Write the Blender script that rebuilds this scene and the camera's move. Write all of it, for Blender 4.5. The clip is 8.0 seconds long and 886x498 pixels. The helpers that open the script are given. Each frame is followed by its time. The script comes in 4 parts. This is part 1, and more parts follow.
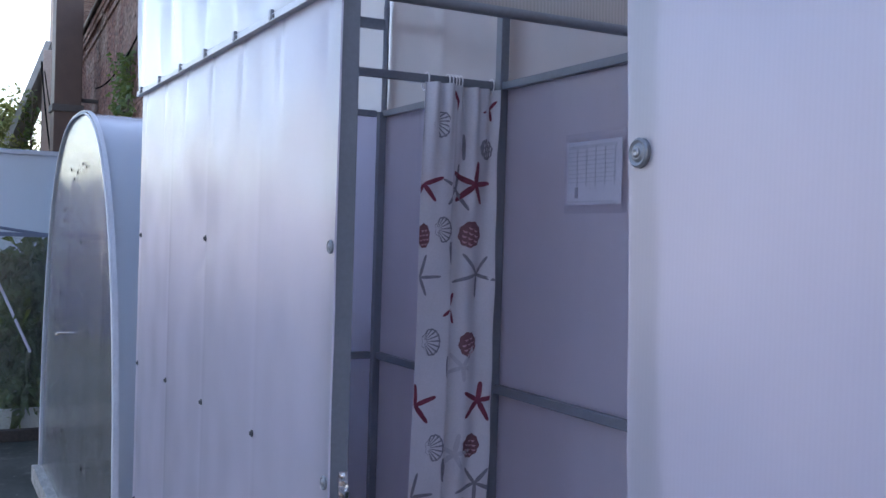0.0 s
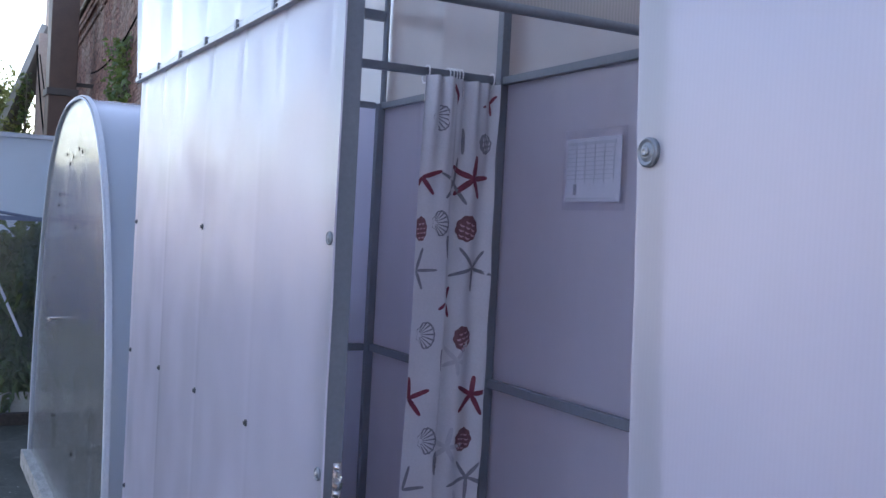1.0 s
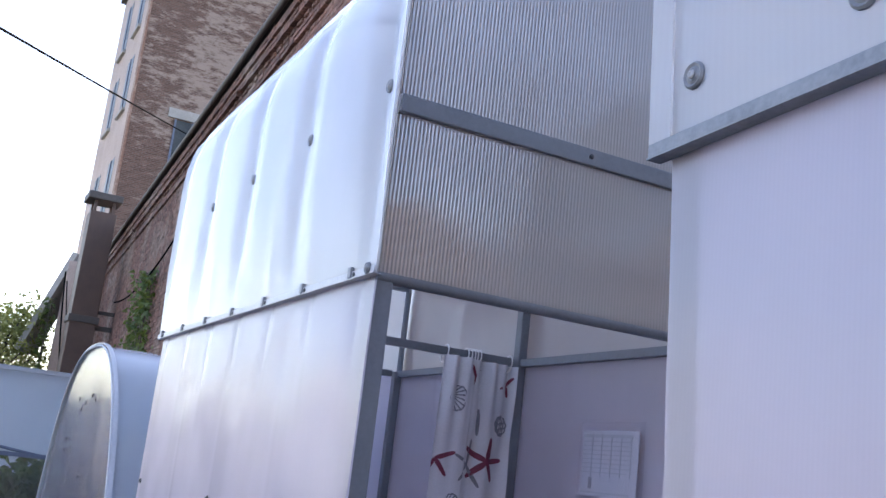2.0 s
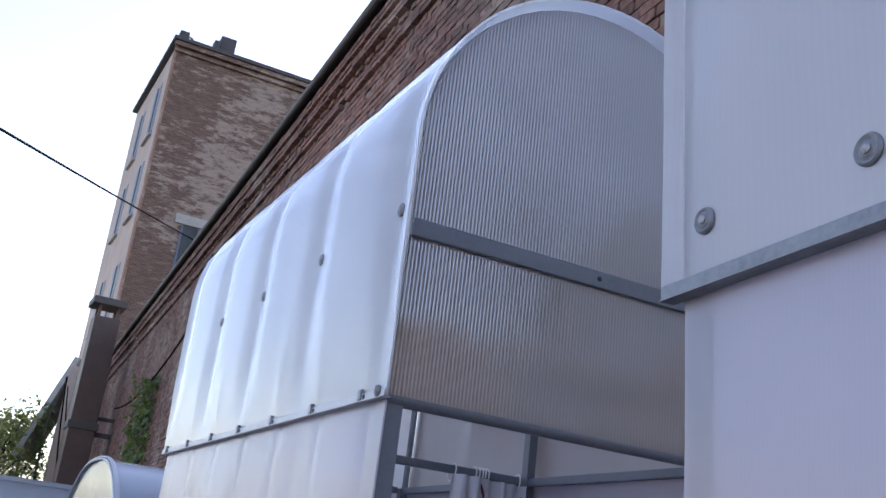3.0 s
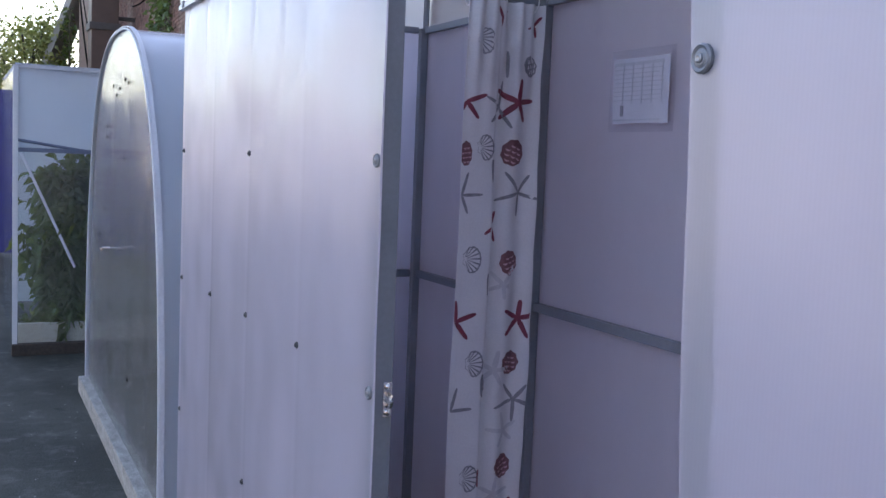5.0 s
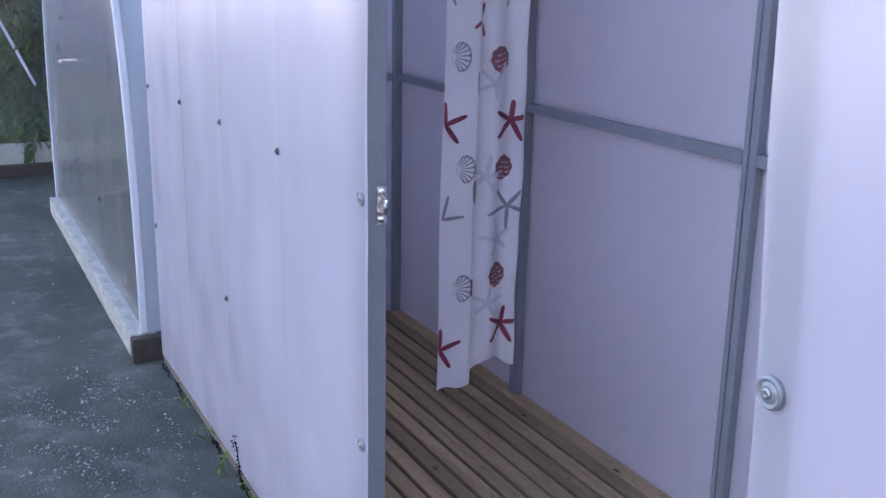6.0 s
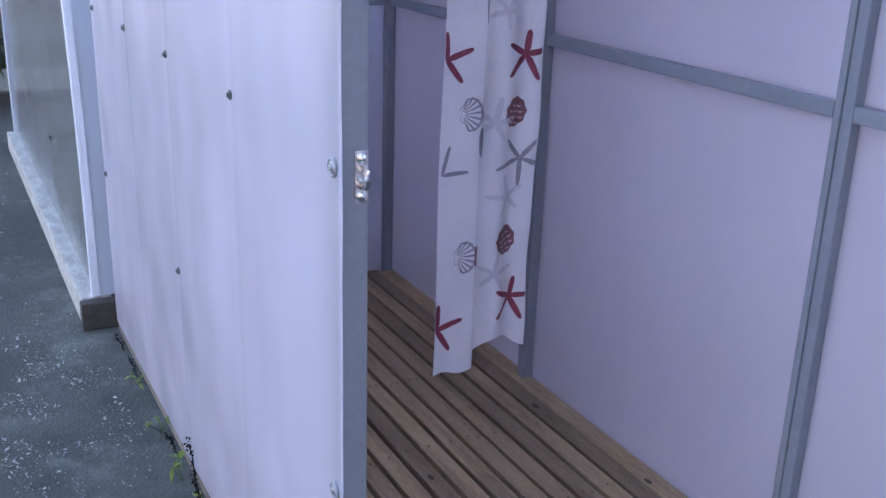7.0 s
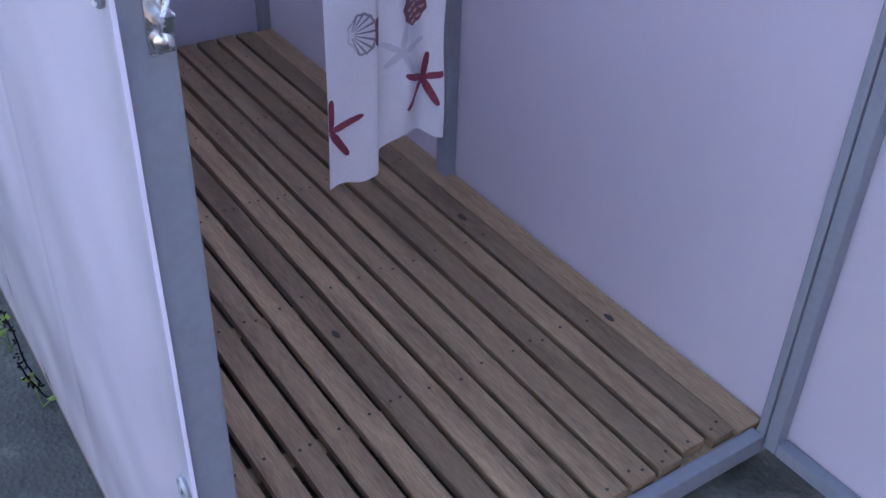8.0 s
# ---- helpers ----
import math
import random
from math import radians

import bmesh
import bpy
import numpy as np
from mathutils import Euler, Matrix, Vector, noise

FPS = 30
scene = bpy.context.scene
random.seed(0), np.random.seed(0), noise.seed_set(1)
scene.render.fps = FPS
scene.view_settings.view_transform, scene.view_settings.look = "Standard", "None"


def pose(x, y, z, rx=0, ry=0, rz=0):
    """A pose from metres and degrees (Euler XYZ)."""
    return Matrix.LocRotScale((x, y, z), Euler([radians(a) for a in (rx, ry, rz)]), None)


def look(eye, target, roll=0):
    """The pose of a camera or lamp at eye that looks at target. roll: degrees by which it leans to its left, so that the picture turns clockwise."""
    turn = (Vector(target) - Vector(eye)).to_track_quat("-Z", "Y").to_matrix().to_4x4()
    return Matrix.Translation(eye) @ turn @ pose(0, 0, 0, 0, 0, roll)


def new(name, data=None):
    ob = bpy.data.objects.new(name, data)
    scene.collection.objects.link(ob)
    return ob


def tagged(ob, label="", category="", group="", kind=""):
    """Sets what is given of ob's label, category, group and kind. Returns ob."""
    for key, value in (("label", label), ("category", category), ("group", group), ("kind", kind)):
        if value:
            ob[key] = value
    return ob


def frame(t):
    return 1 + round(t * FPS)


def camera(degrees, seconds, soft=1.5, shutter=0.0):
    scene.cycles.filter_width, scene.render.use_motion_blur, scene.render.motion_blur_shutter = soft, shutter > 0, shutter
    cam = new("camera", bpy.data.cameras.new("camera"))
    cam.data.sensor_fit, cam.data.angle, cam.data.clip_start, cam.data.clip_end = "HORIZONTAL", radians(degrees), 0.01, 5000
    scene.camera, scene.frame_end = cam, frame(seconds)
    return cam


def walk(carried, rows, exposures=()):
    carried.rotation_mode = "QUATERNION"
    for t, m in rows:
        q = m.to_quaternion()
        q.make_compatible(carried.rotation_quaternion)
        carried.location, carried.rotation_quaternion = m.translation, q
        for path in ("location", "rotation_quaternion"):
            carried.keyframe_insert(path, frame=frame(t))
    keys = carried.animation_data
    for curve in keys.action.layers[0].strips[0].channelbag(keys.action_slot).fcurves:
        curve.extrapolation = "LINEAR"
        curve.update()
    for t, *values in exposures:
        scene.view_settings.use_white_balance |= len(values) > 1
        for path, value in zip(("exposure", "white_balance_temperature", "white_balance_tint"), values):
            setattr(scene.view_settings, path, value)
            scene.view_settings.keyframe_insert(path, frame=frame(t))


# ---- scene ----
cam = camera(47.4, 8.0)
PATH = [
    (0, (-0.76, -1.91, 1.459), (0.173, -0.142, 1.439), 1.7),
    (0.5, (-0.77, -1.907, 1.459), (0.166, -0.14, 1.438), 2.1),
    (1, (-0.772, -1.903, 1.46), (0.175, -0.142, 1.427), 3.0),
    (1.5, (-0.776, -1.896, 1.509), (0.174, -0.148, 1.713), 5.7),
    (2, (-0.796, -1.903, 1.568), (0.071, -0.156, 2.01), 6.6),
    (2.2, (-0.805, -1.908, 1.581), (0.046, -0.17, 2.087), 7.2),
    (3.3, (-0.827, -1.922, 1.596), (-0.015, -0.214, 2.248), 7.1),
    (3.5, (-0.825, -1.921, 1.59), (-0.009, -0.197, 2.193), 7.0),
    (4, (-0.801, -1.908, 1.565), (0.05, -0.149, 1.993), 5.5),
    (4.5, (-0.787, -1.901, 1.503), (0.071, -0.101, 1.656), 4.3),
    (5, (-0.781, -1.905, 1.441), (0.092, -0.114, 1.267), 2.3),
    (5.2, (-0.757, -1.889, 1.418), (0.082, -0.1, 1.105), 2.2),
    (6.3, (-0.713, -1.616, 1.361), (0.22, 0.055, 0.781), 0.1),
    (6.5, (-0.677, -1.536, 1.35), (0.289, 0.104, 0.737), 0.5),
    (7, (-0.498, -1.239, 1.312), (0.39, 0.425, 0.648), 1.8),
    (7.5, (-0.322, -0.963, 1.287), (0.482, 0.622, 0.369), 1.8),
    (8, (-0.182, -0.671, 1.219), (0.748, 0.664, 0.056), 2.0),
]
walk(cam, [(t, look(eye, target, roll)) for t, eye, target, roll in PATH], [(0, 2.28, 6650, 18), (1.0, 2.4, 6700, 18), (2.0, 2.4, 7000, 20), (3.5, 1.74, 6900, 20), (4.5, 2.12, 6950, 20), (5.0, 2.40, 7150, 20), (6.5, 3.40, 6850, 20), (7, 3.38, 6850, 20), (8, 3.42, 6650, 22)])

# ---- world and light ----
world = bpy.data.worlds.new("world")
scene.world = world
world.use_nodes = True
_n = world.node_tree.nodes
_l = world.node_tree.links
_sky = _n.new("ShaderNodeTexSky")
_sky.sky_type = "NISHITA"
_sky.sun_disc = False
SUN_EL, SUN_AZ = 36.0, 66.0          # degrees; azimuth from +y towards +x
_sky.sun_elevation = radians(SUN_EL)
_sky.sun_rotation = radians(SUN_AZ)
_sky.air_density, _sky.dust_density, _sky.ozone_density = 1.0, 1.1, 0.8
_l.new(_sky.outputs[0], _n["Background"].inputs[0])
_n["Background"].inputs[1].default_value = 0.125
sun_data = bpy.data.lights.new("sun", "SUN")
sun_data.energy, sun_data.angle, sun_data.color = 4.2, radians(2), (1.0, 0.95, 0.88)
sun = new("sun", sun_data)
_dir = Vector((math.sin(radians(SUN_AZ)) * math.cos(radians(SUN_EL)), math.cos(radians(SUN_AZ)) * math.cos(radians(SUN_EL)), math.sin(radians(SUN_EL))))
sun.matrix_world = look(_dir * 40, (0, 0, 0))


# ---- materials ----
def material(name):
    m = bpy.data.materials.new(name)
    m.use_nodes = True
    t = m.node_tree
    t.nodes.clear()
    out = t.nodes.new("ShaderNodeOutputMaterial")
    return m, t, out


def node(t, kind, inputs=(), operation="", data_type="", blend_type=""):
    n = t.nodes.new(kind)
    if operation:
        n.operation = operation
    if data_type:
        n.data_type = data_type
    if blend_type:
        n.blend_type = blend_type
    for k, v in dict(inputs).items():
        if hasattr(v, "is_output"):
            t.links.new(v, n.inputs[k])
        else:
            n.inputs[k].default_value = v
    return n


def coords(t, scale=(1, 1, 1)):
    c = node(t, "ShaderNodeNewGeometry")
    m = node(t, "ShaderNodeMapping", {"Vector": c.outputs["Position"], "Scale": scale})
    return m.outputs[0]


def ramp(t, fac, stops):
    r = node(t, "ShaderNodeValToRGB", {"Fac": fac})
    e = r.color_ramp.elements
    while len(e) < len(stops):
        e.new(0.5)
    for el, (p, c) in zip(e, stops):
        el.position, el.color = p, (*c, 1)
    return r.outputs[0]


def noise_tex(t, scale, vec, detail=4.0, rough=0.55):
    return node(t, "ShaderNodeTexNoise", {"Scale": scale, "Vector": vec, "Detail": detail, "Roughness": rough}).outputs[0]


def mixc(t, fac, a, b, mode="MIX"):
    n = node(t, "ShaderNodeMix", data_type="RGBA", blend_type=mode)
    for sock, v in ((n.inputs[0], fac), (n.inputs[6], a), (n.inputs[7], b)):
        if hasattr(v, "is_output"):
            t.links.new(v, sock)
        elif isinstance(v, (tuple, list)):
            sock.default_value = (*v[:3], 1)
        else:
            sock.default_value = v
    return n.outputs[2]


def plain(name, dark, light, rough=0.6, metal=0.0, scale=6.0, bump=0.1, fine=60.0, stretch=(1, 1, 1), random_value=0.0, shine=0.5):
    """A surface that varies between two colours at two scales, with a fine relief."""
    m, t, out = material(name)
    v = coords(t, stretch)
    big, small = noise_tex(t, scale, v), noise_tex(t, fine, v, 6)
    f = node(t, "ShaderNodeMath", {0: big, 1: small}, operation="ADD").outputs[0]
    f = node(t, "ShaderNodeMath", {0: f, 1: 0.5}, operation="MULTIPLY").outputs[0]
    col = ramp(t, f, [(0.32, dark), (0.68, light)])
    if random_value:
        o = node(t, "ShaderNodeObjectInfo")
        val = node(t, "ShaderNodeMapRange", {"Value": o.outputs["Random"], 3: 1 - random_value, 4: 1 + random_value}).outputs[0]
        hsv = node(t, "ShaderNodeHueSaturation", {"Color": col, "Value": val})
        col = hsv.outputs[0]
    b = node(t, "ShaderNodeBump", {"Height": small, "Strength": bump, "Distance": 0.004})
    rr = node(t, "ShaderNodeMapRange", {"Value": big, 3: max(0.02, rough - 0.12), 4: min(1, rough + 0.12)}).outputs[0]
    p = node(t, "ShaderNodeBsdfPrincipled", {"Base Color": col, "Roughness": rr, "Metallic": metal, "Normal": b.outputs[0], "Specular IOR Level": shine})
    t.links.new(p.outputs[0], out.inputs[0])
    return m


def sheen(t, normal, least=0.04):
    """How much a clear skin mirrors: little face on, more at a slant, the same for both sides."""
    lw = node(t, "ShaderNodeLayerWeight", {"Blend": 0.5, "Normal": normal}).outputs["Facing"]
    p = node(t, "ShaderNodeMath", {0: lw, 1: 5.0}, operation="POWER").outputs[0]
    return node(t, "ShaderNodeMapRange", {"Value": p, 3: least, 4: 1.0})


def polycarbonate(name, axis, tint, through_light, clear, rough=0.16, rib=0.010, rib_bump=0.12, wave=0.25, lined=0.015, least=0.05):
    """Twin-wall sheet: milky body that passes light, hollow ribs along the sheet, a glossy skin. clear: how much is seen straight through."""
    m, t, out = material(name)
    v = coords(t)
    s = node(t, "ShaderNodeSeparateXYZ", {0: v})
    k = node(t, "ShaderNodeMath", {0: s.outputs[axis], 1: 2 * math.pi / rib}, operation="MULTIPLY").outputs[0]
    ribs = node(t, "ShaderNodeMath", {0: k}, operation="SINE").outputs[0]
    soft = noise_tex(t, 1.6, v, 1.8)
    dirt = noise_tex(t, 5.0, coords(t, (1, 1, 0.45)), 6, 0.7)
    b1 = node(t, "ShaderNodeBump", {"Height": soft, "Strength": wave, "Distance": 0.05})
    b2 = node(t, "ShaderNodeBump", {"Height": ribs, "Strength": rib_bump, "Distance": 0.0015, "Normal": b1.outputs[0]})
    low = tuple(c * 0.965 for c in tint)
    col = mixc(t, ramp(t, dirt, [(0.35, (0, 0, 0)), (0.7, (1, 1, 1))]), low, tint)
    # rib shading is put into the colour too, darker in each trough
    shade = node(t, "ShaderNodeMapRange", {"Value": ribs, 1: -1.0, 2: 1.0, 3: 1 - lined, 4: 1.0}).outputs[0]
    col = mixc(t, 1.0, col, shade, "MULTIPLY")
    d = node(t, "ShaderNodeBsdfDiffuse", {"Color": col, "Normal": b1.outputs[0]})
    tr = node(t, "ShaderNodeBsdfTranslucent", {"Color": col, "Normal": b1.outputs[0]})
    body = node(t, "ShaderNodeMixShader", {0: through_light, 1: d.outputs[0], 2: tr.outputs[0]})
    last = body.outputs[0]
    if clear:
        tp = node(t, "ShaderNodeBsdfTransparent", {"Color": (*[min(1, c * 1.05) for c in tint], 1)})
        last = node(t, "ShaderNodeMixShader", {0: clear, 1: last, 2: tp.outputs[0]}).outputs[0]
    gloss = node(t, "ShaderNodeBsdfGlossy", {"Roughness": rough, "Normal": b2.outputs[0], "Color": (0.95, 0.96, 1, 1)})
    fr = sheen(t, b1.outputs[0], least)
    last = node(t, "ShaderNodeMixShader", {0: fr.outputs[0], 1: last, 2: gloss.outputs[0]}).outputs[0]
    t.links.new(last, out.inputs[0])
    return m


def leafy(name, dark, light):
    """Leaves that let some of the light through."""
    m, t, out = material(name)
    v = coords(t)
    n = noise_tex(t, 5.0, v, 4)
    isl = node(t, "ShaderNodeNewGeometry").outputs["Random Per Island"]
    f = node(t, "ShaderNodeMath", {0: n, 1: isl}, operation="ADD").outputs[0]
    f = node(t, "ShaderNodeMath", {0: f, 1: 0.5}, operation="MULTIPLY").outputs[0]
    col = ramp(t, f, [(0.25, dark), (0.75, light)])
    d = node(t, "ShaderNodeBsdfPrincipled", {"Base Color": col, "Roughness": 0.55})
    tr = node(t, "ShaderNodeBsdfTranslucent", {"Color": mixc(t, 0.5, col, (0.35, 0.40, 0.06))})
    mx = node(t, "ShaderNodeMixShader", {0: 0.35, 1: d.outputs[0], 2: tr.outputs[0]})
    t.links.new(mx.outputs[0], out.inputs[0])
    return m


def masonry(name, tones, patches):
    """Weathered wall body seen between and behind the bricks."""
    m, t, out = material(name)
    v = coords(t)
    n1, n2 = noise_tex(t, 0.5, v, 6, 0.65), noise_tex(t, 14, v, 6)
    col = ramp(t, n2, [(0.3, tones[0]), (0.7, tones[1])])
    col = mixc(t, ramp(t, n1, [(0.48, (0, 0, 0)), (0.62, (0.8, 0.8, 0.8))]), col, patches)
    o = node(t, "ShaderNodeObjectInfo")
    val = node(t, "ShaderNodeMapRange", {"Value": o.outputs["Random"], 3: 0.65, 4: 1.3}).outputs[0]
    col = node(t, "ShaderNodeHueSaturation", {"Color": col, "Value": val}).outputs[0]
    isl = node(t, "ShaderNodeNewGeometry").outputs["Random Per Island"]
    val2 = node(t, "ShaderNodeMapRange", {"Value": isl, 3: 0.6, 4: 1.35}).outputs[0]
    col = node(t, "ShaderNodeHueSaturation", {"Color": col, "Value": val2}).outputs[0]
    b = node(t, "ShaderNodeBump", {"Height": n2, "Strength": 0.5, "Distance": 0.01})
    p = node(t, "ShaderNodeBsdfPrincipled", {"Base Color": col, "Roughness": 0.9, "Normal": b.outputs[0]})
    t.links.new(p.outputs[0], out.inputs[0])
    return m


TINT = (0.800, 0.778, 0.852)
M_WALL = polycarbonate("milky_sheet", 1, TINT, 0.74, 0.0, 0.24, rib=0.0055, rib_bump=0.10, wave=0.60, lined=0.014, least=0.055)
M_WALL_X = polycarbonate("milky_sheet_end", 0, TINT, 0.74, 0.0, 0.24, rib=0.0055, rib_bump=0.10, wave=0.60, lined=0.014, least=0.055)
M_ROOF = polycarbonate("roof_sheet", 1, (0.96, 0.965, 0.975), 0.82, 0.45, 0.2, rib_bump=0.06, wave=0.12)
M_ARCH = polycarbonate("arch_sheet", 0, (0.60, 0.555, 0.53), 0.5, 0.38, 0.06, rib=0.009, rib_bump=0.65, wave=0.6, lined=0.13, least=0.17)
M_BACK = polycarbonate("back_arch_sheet", 0, (0.97, 0.97, 0.96), 0.85, 0.45, 0.12, rib=0.009, rib_bump=0.1)
M_GH = polycarbonate("greenhouse_sheet", 1, (0.66, 0.65, 0.60), 0.5, 0.84, 0.18, rib=0.02, rib_bump=0.2, wave=0.45, lined=0.08, least=0.08)
M_GH_CLEAR = polycarbonate("clear_greenhouse_sheet", 0, (0.92, 0.94, 0.93), 0.5, 0.97, 0.12, rib_bump=0.1, least=0.02)
M_GH_ROOF = polycarbonate("greenhouse_roof_sheet", 0, (0.70, 0.76, 0.82), 0.5, 0.32, 0.25, rib_bump=0.1)
M_PAINT = plain("grey_paint", (0.135, 0.15, 0.175), (0.175, 0.19, 0.22), 0.45, 0, 5, 0.05, 90)
M_ALU = plain("aluminium_strip", (0.15, 0.165, 0.19), (0.25, 0.27, 0.30), 0.45, 0.3, 12, 0.1, 120)
M_EAVE = plain("pale_eave_strip", (0.34, 0.36, 0.40), (0.50, 0.52, 0.56), 0.35, 0.1, 12, 0.1, 120)
M_ZINC = plain("zinc_plate", (0.5, 0.5, 0.5), (0.75, 0.75, 0.75), 0.25, 1.0, 30, 0.1, 200)
M_STEEL = plain("dull_steel", (0.22, 0.22, 0.23), (0.34, 0.34, 0.35), 0.42, 0.8, 30, 0.1, 200)
M_WASHER = plain("grey_washer", (0.13, 0.145, 0.165), (0.22, 0.235, 0.26), 0.4, 0.2, 40, 0.1, 200)
M_SCREW = plain("dark_screw", (0.04, 0.043, 0.05), (0.10, 0.105, 0.115), 0.4, 0.3, 40, 0.1, 200)
M_WOOD = plain("deck_wood", (0.106, 0.067, 0.038), (0.305, 0.207, 0.120), 0.75, 0, 4, 0.35, 40, (9, 0.8, 9), 0.30)
M_WOOD_PALE = plain("weathered_beam", (0.32, 0.31, 0.28), (0.52, 0.50, 0.46), 0.8, 0, 5, 0.4, 40, (8, 1, 8))
# dark timber, deepened further to take in the shadow along the greenhouse base
M_WOOD_DARK = plain("wet_timber_shaded", (0.018, 0.016, 0.014), (0.055, 0.047, 0.04), 0.85, 0, 5, 0.4, 40)
M_CLOTH = plain("curtain_cloth", (0.59, 0.59, 0.62), (0.68, 0.68, 0.71), 0.6, 0, 8, 0.06, 150)
M_RED = plain("red_print", (0.14, 0.020, 0.042), (0.26, 0.045, 0.08), 0.6, 0, 30, 0.05, 150)
M_RED_DULL = plain("dull_red_print", (0.13, 0.050, 0.062), (0.22, 0.095, 0.11), 0.6, 0, 30, 0.05, 150)
M_GREY = plain("grey_print", (0.15, 0.15, 0.18), (0.29, 0.29, 0.33), 0.6, 0, 30, 0.05, 150)
M_PAPER = plain("paper", (0.50, 0.50, 0.55), (0.57, 0.57, 0.62), 0.4, 0, 8, 0.02, 100)
M_INK = plain("pale_ink", (0.40, 0.405, 0.45), (0.48, 0.485, 0.53), 0.6, 0, 20, 0.02, 100)
M_BRICK = masonry("old_brick", ((0.095, 0.045, 0.037), (0.25, 0.125, 0.098)), (0.27, 0.20, 0.17))
M_MORTAR = plain("mortar", (0.13, 0.10, 0.085), (0.24, 0.20, 0.17), 0.95, 0, 3, 0.5, 50)
M_PLASTER_BRICK = masonry("patchy_brick", ((0.14, 0.075, 0.055), (0.26, 0.15, 0.11)), (0.42, 0.34, 0.29))
M_PLASTER = plain("pink_plaster", (0.36, 0.27, 0.23), (0.50, 0.40, 0.35), 0.9, 0, 0.6, 0.4, 12)
M_ROOFING = plain("dark_roofing", (0.035, 0.03, 0.03), (0.08, 0.07, 0.07), 0.6, 0.2, 3, 0.2, 30)
M_DUCT = plain("brown_duct", (0.045, 0.025, 0.022), (0.085, 0.05, 0.04), 0.55, 0.1, 2, 0.2, 30)
M_GLASS_DARK = plain("dark_pane", (0.03, 0.035, 0.04), (0.07, 0.08, 0.085), 0.35, 0, 2, 0.02, 20, shine=0.2)
M_BLUE = plain("blue_sheet_metal", (0.015, 0.02, 0.13), (0.03, 0.04, 0.22), 0.4, 0, 3, 0.05, 60)
M_LEAF = leafy("leaf", (0.025, 0.055, 0.02), (0.075, 0.135, 0.045))
M_LEAF_FAR = leafy("far_leaf", (0.12, 0.15, 0.042), (0.35, 0.34, 0.135))
M_LEAF_DARK = leafy("tomato_leaf", (0.016, 0.036, 0.014), (0.06, 0.11, 0.04))
M_BEAM = plain("worn_beam", (0.15, 0.15, 0.135), (0.42, 0.41, 0.38), 0.85, 0, 7, 0.5, 45, (4, 1.5, 4))
M_BARK = plain("bark", (0.05, 0.04, 0.03), (0.11, 0.09, 0.07), 0.9, 0, 4, 0.5, 30)
M_RUBBER = plain("black_cable", (0.004, 0.004, 0.005), (0.010, 0.010, 0.010), 0.88, 0, 6, 0.1, 60, shine=0.0)
M_STRUT = plain("blue_grey_paint", (0.07, 0.09, 0.14), (0.12, 0.15, 0.21), 0.5, 0, 6, 0.1, 60)
M_GREY_PALE = plain("pale_grey_print", (0.44, 0.44, 0.49), (0.56, 0.56, 0.60), 0.6, 0, 20, 0.05, 150)
M_PINK = plain("pale_red_print", (0.45, 0.22, 0.26), (0.60, 0.40, 0.44), 0.6, 0, 30, 0.05, 150)
M_RING = plain("white_plastic", (0.70, 0.70, 0.70), (0.80, 0.80, 0.80), 0.35, 0, 20, 0.02, 100)
M_INK_DARK = plain("dark_ink", (0.22, 0.22, 0.25), (0.30, 0.30, 0.33), 0.6, 0, 20, 0.02, 100)
M_GRIT = plain("grit", (0.13, 0.13, 0.12), (0.33, 0.33, 0.31), 0.9, 0, 30, 0.2, 100)
M_LEAF_LIGHT = leafy("weed_leaf", (0.05, 0.11, 0.025), (0.12, 0.21, 0.06))
M_GH_EDGE = plain("white_edge", (0.44, 0.47, 0.51), (0.54, 0.57, 0.61), 0.4, 0, 4, 0.03, 60)
M_CONCRETE = plain("pale_concrete", (0.26, 0.25, 0.23), (0.40, 0.38, 0.36), 0.9, 0, 2, 0.4, 30)


def brickwork(name):
    """Far brickwork with patches of worn pale plaster."""
    m, t, out = material(name)
    v = coords(t)
    s = node(t, "ShaderNodeSeparateXYZ", {0: v})
    xy = node(t, "ShaderNodeMath", {0: s.outputs[0], 1: s.outputs[1]}, operation="ADD").outputs[0]
    flat = node(t, "ShaderNodeCombineXYZ", {0: xy, 1: s.outputs[2]}).outputs[0]
    b = node(t, "ShaderNodeTexBrick", {"Vector": flat, "Scale": 1.0, "Mortar Size": 0.012, "Brick Width": 0.27, "Row Height": 0.08, "Bias": -0.2,
             "Color1": (0.11, 0.055, 0.042, 1), "Color2": (0.20, 0.11, 0.082, 1), "Mortar": (0.18, 0.135, 0.11, 1)})
    n1 = noise_tex(t, 0.17, v, 5, 0.6)
    n2 = noise_tex(t, 1.5, coords(t, (1, 1, 3.2)), 8, 0.75)
    mask = node(t, "ShaderNodeMath", {0: n1, 1: n2}, operation="ADD").outputs[0]
    mask = ramp(t, node(t, "ShaderNodeMath", {0: mask, 1: 0.5}, operation="MULTIPLY").outputs[0], [(0.505, (0, 0, 0)), (0.56, (0.75, 0.75, 0.75))])
    col = mixc(t, mask, b.outputs[0], (0.36, 0.28, 0.235))
    col = mixc(t, 0.5, col, ramp(t, n2, [(0.3, (0.5, 0.5, 0.5)), (0.7, (1, 1, 1))]), "MULTIPLY")
    bp = node(t, "ShaderNodeBump", {"Height": n2, "Strength": 0.4, "Distance": 0.03})
    p = node(t, "ShaderNodeBsdfPrincipled", {"Base Color": col, "Roughness": 0.92, "Normal": bp.outputs[0]})
    t.links.new(p.outputs[0], out.inputs[0])
    return m


